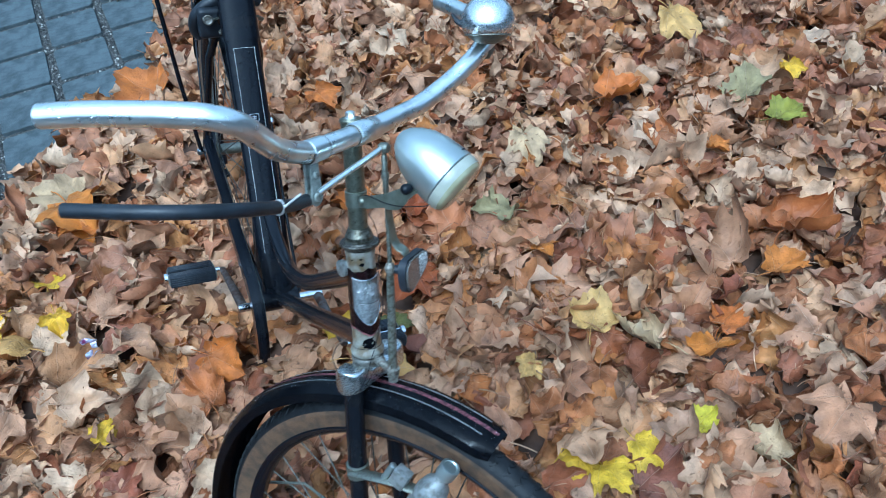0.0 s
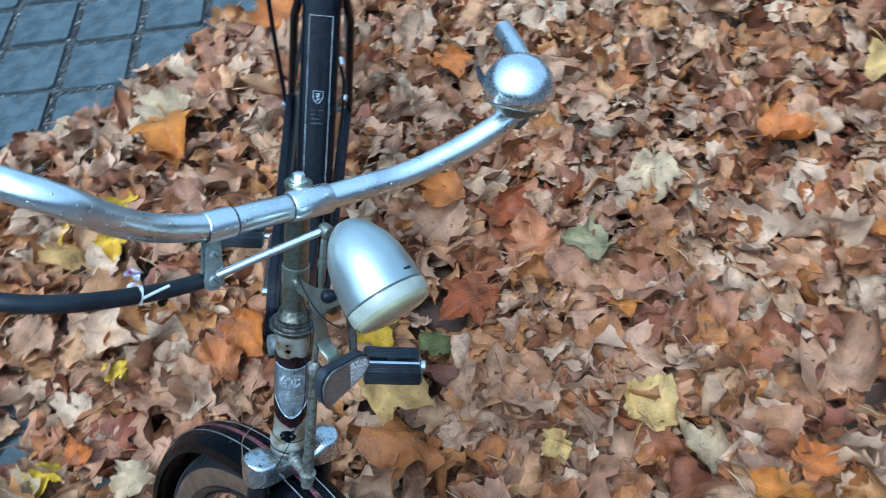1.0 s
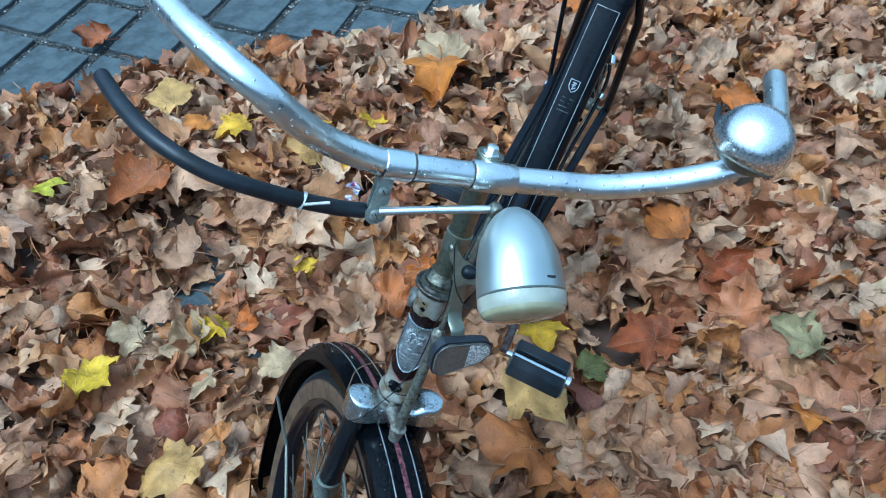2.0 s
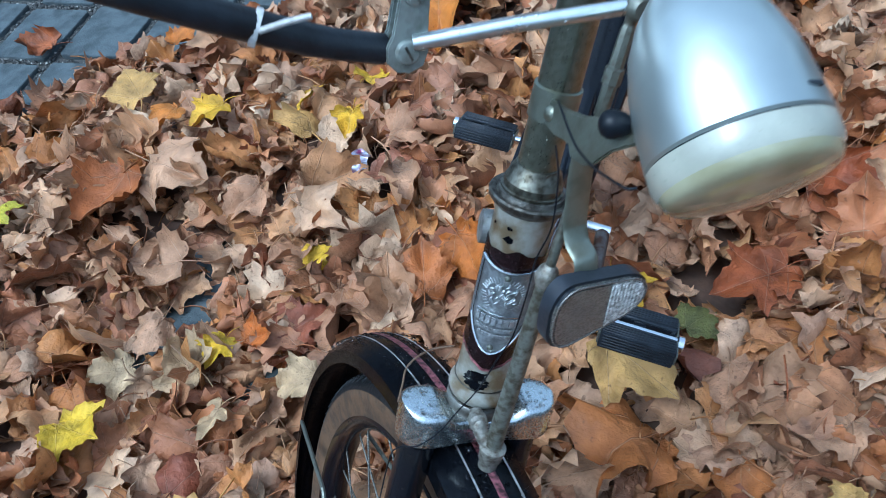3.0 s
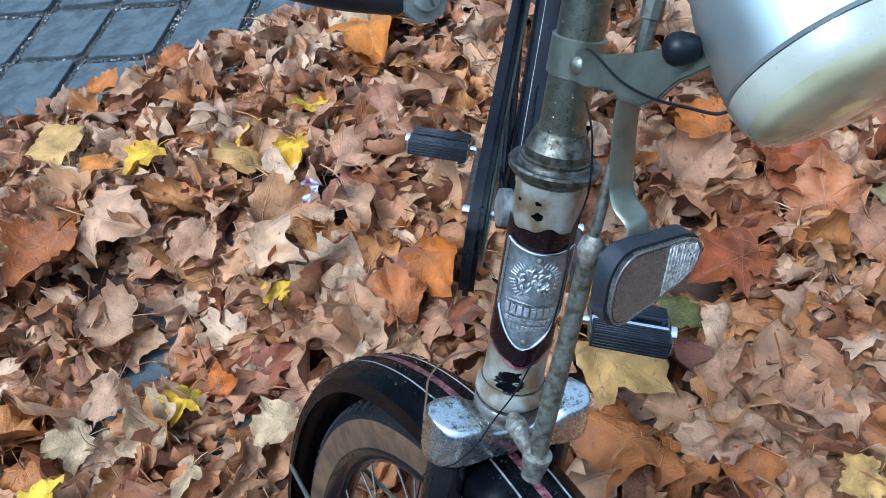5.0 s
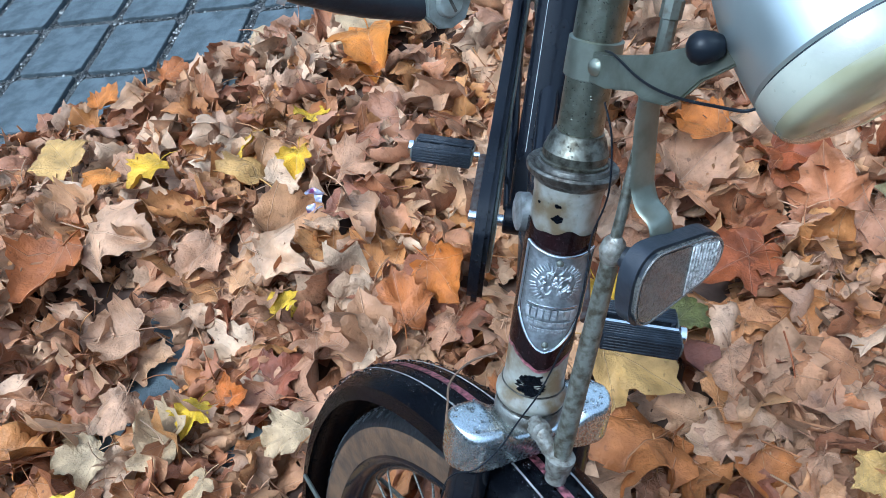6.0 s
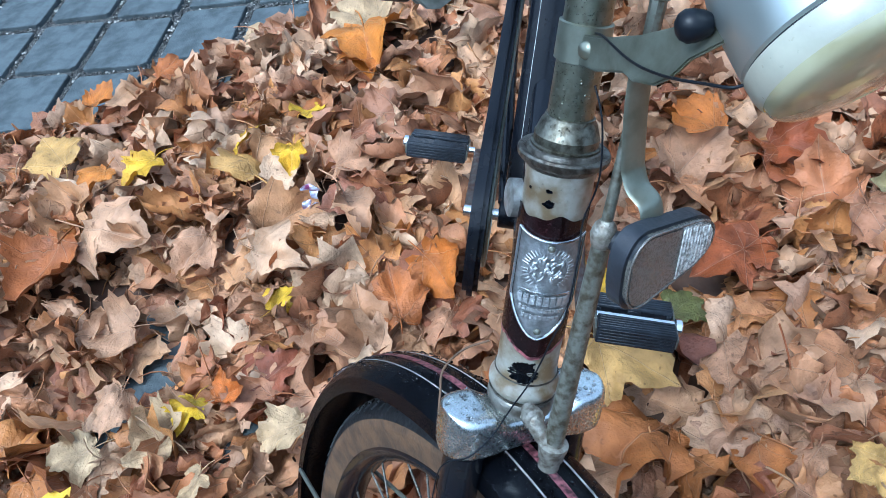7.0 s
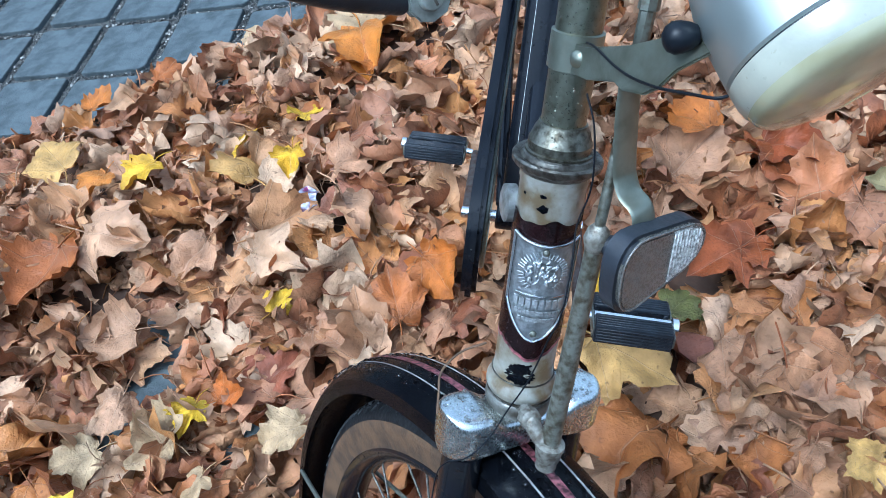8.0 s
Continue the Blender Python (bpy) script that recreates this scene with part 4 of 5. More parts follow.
FG_R, FG_W = 0.364, 0.063
fender = fork_part("front_mudguard", guard(66.5, 205, FG_R, FG_W, WC, clear=0.009), M_BLACK, "black mudguard with white lining and a red band")
for sgn in (-1, 1):
    fork_part("mudguard_lining", stripe(70, 203, FG_R - 0.0008, sgn * 0.0138 - 0.0007, sgn * 0.0138 + 0.0007, WC, clear=0.009), M_LINE, "thin white lining", fender)
fork_part("mudguard_band", stripe(67.5, 203, FG_R + 0.0004, -0.0029, 0.0029, WC, clear=0.009), M_RED, "faded red band", fender)
for sgn in (-1, 1):
    y = sgn * FG_W / 2
    fork_part("mudguard_stay", tube([(WC.x, sgn * 0.05, WC.z), (WC.x - 0.22, sgn * 0.04, WC.z + 0.10), (WC.x + (FG_R - 0.01) * math.cos(radians(170)), y, WC.z + (FG_R - 0.01) * math.sin(radians(170)))], 0.0024, seg=8), M_DULL, "", fender)

# rain standing on the mudguard
rain = random.Random(31)
rv, rf = [], []
for _ in range(1100):
    t, y = radians(rain.uniform(67, 150)), rain.uniform(-0.024, 0.024)
    r = 0.0006 + 0.0017 * rain.random() ** 3
    out = Vector((math.cos(t), 0.55 * y / 0.028, math.sin(t))).normalized()
    c = WC + Vector(((FG_R + swell(t, 0.009) - 0.0045 * (y / 0.028) ** 2) * math.cos(t), y, (FG_R + swell(t, 0.009) - 0.0045 * (y / 0.028) ** 2) * math.sin(t)))
    u = out.orthogonal().normalized()
    v = out.cross(u)
    o = len(rv)
    for h, q in ((-0.0003, 1.0), (0.35 * r, 0.85), (0.55 * r, 0.45)):
        rv += [tuple(FORK @ (c + h * out + q * r * (math.cos(k * math.pi / 4) * u + math.sin(k * math.pi / 4) * v))) for k in range(8)]
    rv.append(tuple(FORK @ (c + 0.62 * r * out)))
    for ring in (0, 8):
        rf += [(o + ring + k, o + ring + (k + 1) % 8, o + ring + 8 + (k + 1) % 8, o + ring + 8 + k) for k in range(8)]
    rf += [(o + 16 + k, o + 16 + (k + 1) % 8, o + 24) for k in range(8)]
rm = bpy.data.meshes.new("rain_film")
rm.from_pydata(rv, [], rf)
rm.materials.append(M_DEW)
rm.shade_smooth()
drops = new("rain_film", rm)
drops.parent = fender
drops.matrix_parent_inverse = fender.matrix_world.inverted()
tagged(drops, "small clear raindrops", kind="stuff")

# bottle dynamo on the fork blade
DY, dyn_way = Vector((0.128, -0.044, -0.118)), Vector((0.50, 0.12, 0.84)).normalized()
dynamo = fork_part("dynamo", lathe([(-0.088, 0.007), (-0.085, 0.014), (-0.06, 0.0195), (-0.022, 0.0205), (-0.008, 0.0175), (0.002, 0.010), (0.012, 0.0075)], DY, dyn_way, seg=28), M_DULLALU, "dull aluminium bottle dynamo")
fork_part("dynamo_roller", lathe([(0.010, 0.0090), (0.012, 0.0122), (0.016, 0.0126), (0.026, 0.0126), (0.0285, 0.0122), (0.0288, 0.0095), (0.0272, 0.0085), (0.0272, 0.0)], DY, dyn_way, seg=28), M_ALU, "", dynamo)
fork_part("dynamo_bracket", tube([(0.0, -0.052, -0.146), (0.03, -0.056, -0.138), (0.07, -0.054, -0.134), (0.105, -0.050, -0.140)], 0.009, seg=12, flat=0.45), M_DULL, "", dynamo)
fork_part("dynamo_hinge", block((0.022, 0.017, 0.026), (0.078, -0.054, -0.124), bevel=0.003, turn=pose(0, 0, 0, 0, 28, 0)), M_DULLALU, "", dynamo)
fork_part("hinge_pin", lathe([(-0.014, 0.003), (-0.013, 0.0045), (0.013, 0.0045), (0.014, 0.003)], (0.060, -0.054, -0.122), (0.5, 0.1, 0.8), seg=14), M_ALU, "", dynamo)
fork_part("dynamo_clamp", lathe([(-0.010, 0.0128), (-0.009, 0.0148), (0.009, 0.0148), (0.010, 0.0128)], (0.003, -0.0428, -0.146), (0, -0.05, 1), seg=20), M_DULL, "", dynamo)

# cables
fork_part("lamp_cable", tube(spline([(0.0202, -0.011, 0.2203), (0.0322, -0.0165, 0.2221), (0.0524, -0.0225, 0.2204), (0.068, -0.0275, 0.2208), (0.0827, -0.0315, 0.2225), (0.0951, -0.0345, 0.2248), (0.1078, -0.036, 0.2275), (0.1188, -0.036, 0.2297), (0.1211, -0.033, 0.231)], 5), 0.0006, seg=8), M_CAP, "thin black lamp cable")
fork_part("dynamo_cable", tube(spline([(0.0205, -0.006, 0.1963), (0.0273, -0.004, 0.1822), (0.0306, -0.002, 0.1606), (0.0294, -0.001, 0.1465), (0.027, -0.003, 0.1286), (0.032, -0.006, 0.1091), (0.0357, -0.010, 0.0816), (0.0335, -0.014, 0.065), (0.0312, -0.017, 0.0474), (0.0288, -0.021, 0.0313), (0.0253, -0.027, 0.0144), (0.0234, -0.036, -0.0049), (0.0198, -0.047, -0.019), (0.0112, -0.056, -0.0278), (0.005, -0.058, -0.05), (0.003, -0.059, -0.13)], 5), 0.0005, seg=8), M_CAP, "thin black dynamo wire")
fork_part("loose_wire", tube(spline([(-0.006, -0.054, -0.004), (-0.0126, -0.05, 0.0043), (-0.0201, -0.045, 0.014), (-0.0241, -0.03, 0.0213), (-0.0195, -0.015, 0.0272)], 6), 0.0007, seg=6), M_TAN, "thin rusty loose wire")

# ================= frame and drive =================
down = frame_part("down_tube", tube([(0.488, -0.002, 0.405), (0.25, 0, 0.205), (0.01, 0, 0.01)], 0.0145, seg=20), M_BLACK, "black enamel down tube")
frame_part("curved_top_tube", tube(spline([(0.462, -0.002, 0.495), (0.33, 0, 0.36), (0.19, 0, 0.225), (0.08, 0, 0.155), (-0.02, 0, 0.145), (-0.09, 0, 0.16)], 6), 0.0135, seg=20), M_BLACK, "black enamel curved top tube")
seat_t = frame_part("seat_tube", tube([(0, 0, 0), (-0.30, 0, 0.50)], 0.032, seg=36, flat=0.52, first=(0, 1, 0)), M_BLACK, "wide black seat tube with lining and a crest")
sdir = Vector((-0.30, 0, 0.50)).normalized()
sn = Vector((0.5, 0, 0.3)).normalized()


def on_seat(s, ang, r=0.0002):
    return sdir * s + (0.0166 + r) * math.cos(ang) * sn + (0.032 + r) * math.sin(ang) * Vector((0, 1, 0))


for ang in (-0.64, 0.64):
    frame_part("seat_lining", tube([on_seat(s, ang) for s in (0.10, 0.3, 0.495)], 0.0004, seg=6), M_LINE, "", seat_t)
frame_part("seat_lining", tube([on_seat(0.495, 0.64 * k / 6) for k in range(-6, 7)], 0.0004, seg=6), M_LINE, "", seat_t)


def on_tube_front(u, s):
    """A place on the front of the seat tube: u across, s along it."""
    return on_seat(s, math.asin(u / 0.032), 0.0003)


shield_line = [(-0.008, 0.0), (-0.008, -0.011), (-0.005, -0.017), (0.0, -0.021), (0.005, -0.017), (0.008, -0.011), (0.008, 0.0), (-0.008, 0.0)]
crest = frame_part("crest", tube([on_tube_front(u, 0.372 + v) for u, v in shield_line], 0.0008, seg=6, caps=False), M_BADGE, "small worn silver crest", seat_t)
for u0, v0, u1, v1 in ((-0.004, -0.004, 0.004, -0.005), (-0.004, -0.009, 0.003, -0.008), (0.004, -0.012, -0.002, -0.016), (0.0, -0.003, -0.001, -0.014)):
    frame_part("crest_mark", tube([on_tube_front(u0, 0.372 + v0), on_tube_front(u1, 0.372 + v1)], 0.0010, seg=6), M_BADGE, "", crest)
# worn writing under the crest, as plain bars
bars = random.Random(8)
for row in range(4):
    for k in range(5):
        if bars.random() < 0.85:
            u, v = -0.010 + 0.0042 * k, 0.340 - 0.0075 * row
            frame_part("writing_bar", tube([on_tube_front(u, v), on_tube_front(u + bars.uniform(0.0018, 0.0034), v - 0.001)], bars.uniform(0.0005, 0.0011), seg=6), M_WRITING, "", seat_t)
frame_part("seat_lug", tube([(-0.262, 0, 0.4367), (-0.315, 0, 0.525)], 0.0345, seg=30, flat=0.54, first=(0, 1, 0)), M_BLACK)
frame_part("bottom_bracket", lathe([(-0.036, 0.019), (-0.034, 0.021), (0.034, 0.021), (0.036, 0.019)], (0, 0, 0), (0, 1, 0), seg=28), M_BLACK)
for sgn in (-1, 1):
    frame_part("chain_stay", tube([(-0.02, sgn * 0.03, 0.0), (-0.22, sgn * 0.045, 0.03), (-0.46, sgn * 0.06, 0.06)], 0.009, seg=14), M_BLACK)
    frame_part("seat_stay", tube([(-0.295, sgn * 0.024, 0.49), (-0.35, sgn * 0.05, 0.36), (-0.46, sgn * 0.062, 0.06)], 0.008, seg=14), M_BLACK)

frame_part("steering_stop", lathe([(-0.004, 0.008), (-0.003, 0.0105), (0.003, 0.0105), (0.004, 0.008)], (0.453, -0.024, 0.500), (0.25, -1, 0.1), seg=24), M_DULLALU, "small grey cable stop")

# crank, chainring and pedals
AXLE = Vector((0, 0, -0.005))
frame_part("axle_end", lathe([(-0.086, 0.006), (-0.085, 0.0085), (0.085, 0.0085), (0.086, 0.006)], AXLE, (0, 1, 0), seg=18), M_CHROME)


def pedal(side, at):
    lean = pose(0, 0, 0, 0, -18 if side > 0 else -25, 0)
    ped = frame_part("pedal", lathe([(0.0, 0.006), (0.012, 0.006), (0.013, 0.0085), (0.108, 0.0085), (0.110, 0.0115), (0.117, 0.0115), (0.119, 0.008)], at, (0, side, 0), seg=18), M_CHROME, "pedal with black rubber blocks")
    for k in (-1, 1):
        b = block((0.023, 0.096, 0.026), at + lean @ Vector((k * 0.0255, side * 0.06, 0)), bevel=0.003, turn=lean)
        pb = frame_part("rubber_block", b, M_RUBBER, "ribbed black rubber block", ped)
        # rims and posts leave two slots open in the face towards the axle
        for zz in (-0.0105, 0.0105):
            frame_part("slot_rim", block((0.006, 0.094, 0.0045), at + lean @ Vector((k * 0.0125, side * 0.06, zz)), bevel=0.001, segs=1, turn=lean), M_RUBBER, "", pb)
        for yy, wide in ((0.016, 0.006), (0.060, 0.016), (0.104, 0.006)):
            frame_part("slot_post", block((0.0055, wide, 0.0165), at + lean @ Vector((k * 0.0125, side * yy, 0)), bevel=0.001, segs=1, turn=lean), M_RUBBER, "", pb)
        for j in range(5):
            frame_part("rib", block((0.0018, 0.090, 0.0022), at + lean @ Vector((k * 0.0372, side * 0.06, (j - 2) * 0.0044)), bevel=0.0006, segs=1, turn=lean), M_RUBBER, "", pb)
        for j in range(5):
            frame_part("rib", block((0.0026, 0.092, 0.0022), at + lean @ Vector((k * 0.0240 + (j - 2) * 0.0046, side * 0.06, 0.0132)), bevel=0.0007, segs=1, turn=lean), M_RUBBER, "", pb)
    for yy in (0.011, 0.109):
        frame_part("pedal_plate", block((0.07, 0.0025, 0.016), at + lean @ Vector((0, side * yy, 0)), bevel=0.001, turn=lean), M_DULL, "", ped)
    return ped


for side, tip in ((-1, Vector((-0.200, -0.084, -0.076))), (1, Vector((0.160, 0.084, 0.008)))):
    frame_part("crank_arm", tube([AXLE + Vector((0, side * 0.075, 0)), tip], [0.0105, 0.0068], seg=16, flat=0.7), M_CRANK, "dull rusty crank arm")
    pedal(side, tip + Vector((0, side * 0.006, 0)))
frame_part("chainring", ring_of([(-0.052, 0.072), (-0.050, 0.0745), (-0.046, 0.0745), (-0.044, 0.072), (-0.044, 0.066), (-0.052, 0.066)], (0, 0, 0), Matrix(), 92), M_DULL, "toothed steel chainring")
chain_path = [(0.076 * math.cos(radians(t)), -0.048, 0.076 * math.sin(radians(t))) for t in range(90, -91, -10)]
chain_path += [(-0.44, -0.048, 0.028), (-0.46, -0.048, 0.028), (-0.478, -0.048, 0.04), (-0.485, -0.048, 0.06), (-0.478, -0.048, 0.08), (-0.46, -0.048, 0.092)] + [(0.0, -0.048, 0.076)]
frame_part("chain", tube(chain_path, 0.0038, seg=8, caps=False), M_DULL, "oily drive chain")
outline = [(0.105, -0.055), (0.118, -0.045), (0.122, -0.02), (0.115, 0.03), (0.085, 0.078), (0.04, 0.098), (-0.05, 0.105), (-0.43, 0.125), (-0.44, 0.09), (-0.05, 0.062), (0.03, 0.058), (0.062, 0.04), (0.082, 0.0), (0.09, -0.04)]
frame_part("chain_guard", plate(outline, 0.021, Matrix.Translation((0, -0.060, 0)), 0.0065), M_BLACK, "glossy black chain guard")

# rear wheel and mudguard
RW = Vector((-0.46, 0, 0.06))
wheel("rear_wheel", "spoked rear wheel with a tan-walled tyre", RW, FRAME, WR, bike)
rear_g = frame_part("rear_mudguard", guard(20, 172, 0.364, 0.056, RW), M_BLACK, "black rear mudguard with white lining")
for sgn in (-1, 1):
    frame_part("mudguard_lining", stripe(22, 170, 0.3632, sgn * 0.0138 - 0.0007, sgn * 0.0138 + 0.0007, RW), M_LINE, "", rear_g)
    frame_part("mudguard_stay", tube([(RW.x, sgn * 0.06, RW.z), (RW.x - 0.25, sgn * 0.03, RW.z + 0.26)], 0.0025, seg=8), M_BLACK, "", rear_g)
carrier = frame_part("carrier_strut", tube([(-0.46, -0.072, 0.06), (-0.478, -0.10, 0.24), (-0.50, -0.127, 0.44)], 0.0048, seg=12), M_BLACK, "thin black carrier strut")
frame_part("strut_nut", lathe([(-0.006, 0.007), (-0.005, 0.0085), (0.005, 0.0085), (0.006, 0.007)], (-0.46, -0.076, 0.06), (0, 1, 0), seg=6), M_CHROME, "", carrier)
rear_rod = frame_part("rear_brake_rod", tube(spline([(0.02, 0.034, 0.03), (-0.12, 0.036, 0.18), (-0.22, 0.044, 0.247), (-0.27, 0.044, 0.28), (-0.30, 0.034, 0.304), (-0.33, 0.030, 0.33)], 5), 0.0032, seg=10), M_BLACK, "thin black rear brake rod")
frame_part("rod_joint", lathe([(-0.006, 0.0045), (-0.004, 0.0062), (0.004, 0.0062), (0.006, 0.0045)], (-0.245, 0.046, 0.263), (-0.6, 0.1, 0.4), seg=16), M_CHROME, "", rear_rod)
frame_part("rod_joint", lathe([(-0.010, 0.006), (-0.007, 0.0092), (0.007, 0.0092), (0.010, 0.006)], (-0.298, 0.035, 0.302), (-0.6, -0.2, 0.4), seg=16), M_CHROME, "", rear_rod)
# frame lock round the rear wheel
lock = frame_part("frame_lock", tube([(-0.335 + 0.01 * math.sin(radians(t)), 0.075 * math.cos(radians(t)), 0.44 + 0.055 * math.sin(radians(t))) for t in range(50, 211, 10)], 0.011, seg=14), M_RUBBER, "black ring lock on the seat stays")
frame_part("lock_body", block((0.030, 0.052, 0.058), (-0.318, -0.044, 0.452), bevel=0.009, segs=3), M_RUBBER, "", lock)
frame_part("lock_barrel", lathe([(-0.004, 0.0095), (0.008, 0.0095), (0.009, 0.0075), (0.0078, 0.005), (0.0078, 0.0)], (-0.302, -0.052, 0.462), (0.85, -0.2, 0.45), seg=22), M_GREASE, "", lock)
frame_part("lock_bolt", lathe([(0, 0.0055), (0.004, 0.0055), (0.005, 0.003)], (-0.303, -0.030, 0.436), (0.85, 0.1, 0.5), seg=6), M_GREASE, "", lock)
for sgn in (-1, 1):
    frame_part("lock_strap", tube([(-0.296, sgn * 0.036, 0.468), (-0.318, sgn * 0.050, 0.452), (-0.345, sgn * 0.054, 0.435)], 0.006, seg=10, flat=0.4), M_DULL, "", lock)


# ================= fallen leaves =================
HALF = ((0.02, 0.0), (0.12, -0.08), (0.29, -0.14), (0.32, -0.05), (0.46, -0.02), (0.46, 0.09), (0.61, 0.17), (0.61, 0.29), (0.80, 0.46), (0.64, 0.47), (0.60, 0.57), (0.47, 0.53), (0.38, 0.51), (0.33, 0.56), (0.36, 0.69), (0.25, 0.72), (0.20, 0.84), (0.09, 0.86), (0.0, 1.02))
OUT = [*HALF, *[(-x, y) for x, y in HALF[-2::-1]]]
LOBES = (-2.5, -1.75, -0.95, 0.0, 0.95, 1.75, 2.5)      # the ways in which the lobes point


def leaf_shape(rng, curl=1.0, rolls=(0.0, 0.5, 1.1, 1.8, 2.6)):
    """One dry leaf about 1 long: lobed, creased along its veins, each lobe curled its own way; its places, faces and flat coordinates."""
    c1, c2 = rng.uniform(-0.5, 0.6), rng.uniform(-0.4, 0.6)
    fold, twist = rng.uniform(-0.25, 0.45), rng.uniform(-0.5, 0.5)
    roll, way = rng.choice(rolls) * rng.choice((-1, 1, 1)), rng.uniform(0, math.pi)
    seed, ribs = rng.uniform(0, 99), rng.uniform(0.08, 0.22)
    wide, slim, blunt = rng.uniform(0.86, 1.12), rng.uniform(0.86, 1.08), rng.uniform(0.06, 0.32)
    lean = rng.choice((-1, 1))
    lift = [lean * rng.uniform(0.1, 1.0) if rng.random() < 0.75 else rng.uniform(-0.8, 0.8) for _ in LOBES]
    flat = [(0.0, 0.30)]
    jit = [(1 + rng.uniform(-0.05, 0.05)) for _ in OUT]
    rim = []
    for x, y in OUT:
        # older leaves have lost their points
        q = Vector((x, y - 0.38))
        d = max(q.length, 0.01)
        k = blunt * (1 if y > 0.02 or abs(x) > 0.1 else 0.0)
        rim.append((x * (1 - k + k * 0.56 / d), 0.38 + (y - 0.38) * (1 - k + k * 0.56 / d)))
    for k in (0.26, 0.52, 0.76, 0.90, 1.0):
        for (x, y), j in zip(rim, jit):
            jj = 1 + (j - 1) * k
            flat.append((0.86 * x * k * jj * wide * slim, 0.30 + (y - 0.30) * k * jj * slim))
    verts = []
    for x, y in flat:
        r = math.hypot(x, y - 0.3)
        ang = math.atan2(x, y)
        about = math.atan2(x, y - 0.3)
        z = c1 * x * x + c2 * (y - 0.3) ** 2 + fold * abs(x) + twist * x * (y - 0.3)
        z += ribs * min(r * 2.2, 1) * (abs(math.sin(ang * 3.57)) - 0.5)
        z += 0.20 * noise.noise(Vector((x * 1.7, y * 1.7, seed))) + 0.11 * min(r * 2.5, 1) * noise.noise(Vector((x * 5.5, y * 5.5, seed + 5)))
        z *= curl
        # every lobe curls up or down towards its tip
        kappa = 3.3 * curl * float(np.interp(about, LOBES, lift))
        run = r - 0.14
        shrink = 1 - 0.3 * min(abs(z), 0.7)
        if run > 0 and abs(kappa) > 0.05:
            z += (1 - math.cos(kappa * run)) / kappa
            shrink *= (0.14 + math.sin(kappa * run) / kappa) / r
        x, y = x * shrink, (y - 0.3) * shrink
        # dry leaves roll up along one line
        k = roll * curl
        if abs(k) > 0.01:
            u, v = x * math.cos(way) + y * math.sin(way), -x * math.sin(way) + y * math.cos(way)
            turned = min(max(u * k, -2.2), 2.2)
            u, z = (1 / k - z) * math.sin(turned), z + (1 / k - z) * (1 - math.cos(turned))
            x, y = u * math.cos(way) - v * math.sin(way), u * math.sin(way) + v * math.cos(way)
        verts.append((x, 0.3 + y, z))
    n = len(OUT)
    faces = [(0, 1 + i, 1 + (i + 1) % n) for i in range(n)]
    for k in range(4):
        o, p = 1 + k * n, 1 + (k + 1) * n
        faces += [(o + i, p + i, p + (i + 1) % n, o + (i + 1) % n) for i in range(n)]
    # the stalk
    base = len(verts)
    bx, by, bz = verts[1 + 4 * n]
    bend = rng.uniform(-0.25, 0.25)
    stalk = []
    for i in range(4):
        u = i / 3
        for dx, dz in ((-0.011, 0), (0.011, 0), (0, 0.016)):
            stalk.append((bx - 0.02 + bend * u * u + dx, by + 0.03 - 0.42 * u, bz + dz + 0.16 * u * (1 - u)))
            flat.append((0.21, 0.42))
    verts += stalk
    for i in range(3):
        for k in range(3):
            a, b = base + 3 * i + k, base + 3 * i + (k + 1) % 3
            faces.append((a, b, b + 3, a + 3))
    return verts, faces, flat


shape_rng = random.Random(11)
SHAPES = [leaf_shape(shape_rng, shape_rng.uniform(0.75, 1.15)) for _ in range(36)]


def leaf_mesh(shape, material):
    verts, faces, flat = shape
    me = bpy.data.meshes.new("leaf")
    me.from_pydata(verts, [], faces)
    uv = me.uv_layers.new(name="UVMap")
    idx = np.empty(len(me.loops), dtype=np.int32)
    me.loops.foreach_get("vertex_index", idx)
    uv.data.foreach_set("uv", np.array(flat, dtype=np.float32)[idx].ravel())
    me.materials.append(material)
    me.shade_smooth()
    return me


litter = empty("leaf_litter", (0, 1.3, -0.05))
tagged(litter, "thick cover of damp fallen maple leaves, mostly brown", "leaves", kind="structure")


def place_leaf(x, y, z, size, yaw, tx, ty):
    return Matrix.Translation((x, y, z)) @ Euler((tx, ty, yaw)).to_matrix().to_4x4() @ Matrix.Diagonal((size, size, size, 1)) @ Matrix.Translation((0, -0.3, 0))


def put_leaf(me, m):
    ob = new("leaf", me)
    ob.parent = litter
    ob.matrix_world = m
    return ob


# coloured leaves that stand out, by place
# place, length and turn of each
COLOURED = {}
COLOURED["yellow"] = ((-1.04, 1.326, 0.105, 2.9), (-0.754, 1.475, 0.09, -2.6), (-0.82, 1.59, 0.095, 0.4), (-0.570, 0.975, 0.072, -2.9), (-0.89, 1.474, 0.06, -1.5), (-0.56, 1.194, 0.06, -0.1), (0.403, 1.11, 0.088, 2.8), (0.457, 1.086, 0.088, -2.5), (0.532, 1.134, 0.088, -2.2), (1.134, 2.372, 0.082, -3.1), (-0.636, 0.727, 0.107, -1.3), (-0.09, 1.44, 0.1, -2.1),)
COLOURED["lime"] = ((0.65, 1.194, 0.067, -0.9), (-1.2, 0.88, 0.08, -0.2),)
COLOURED["green"] = ((1.062, 2.161, 0.115, -1),)
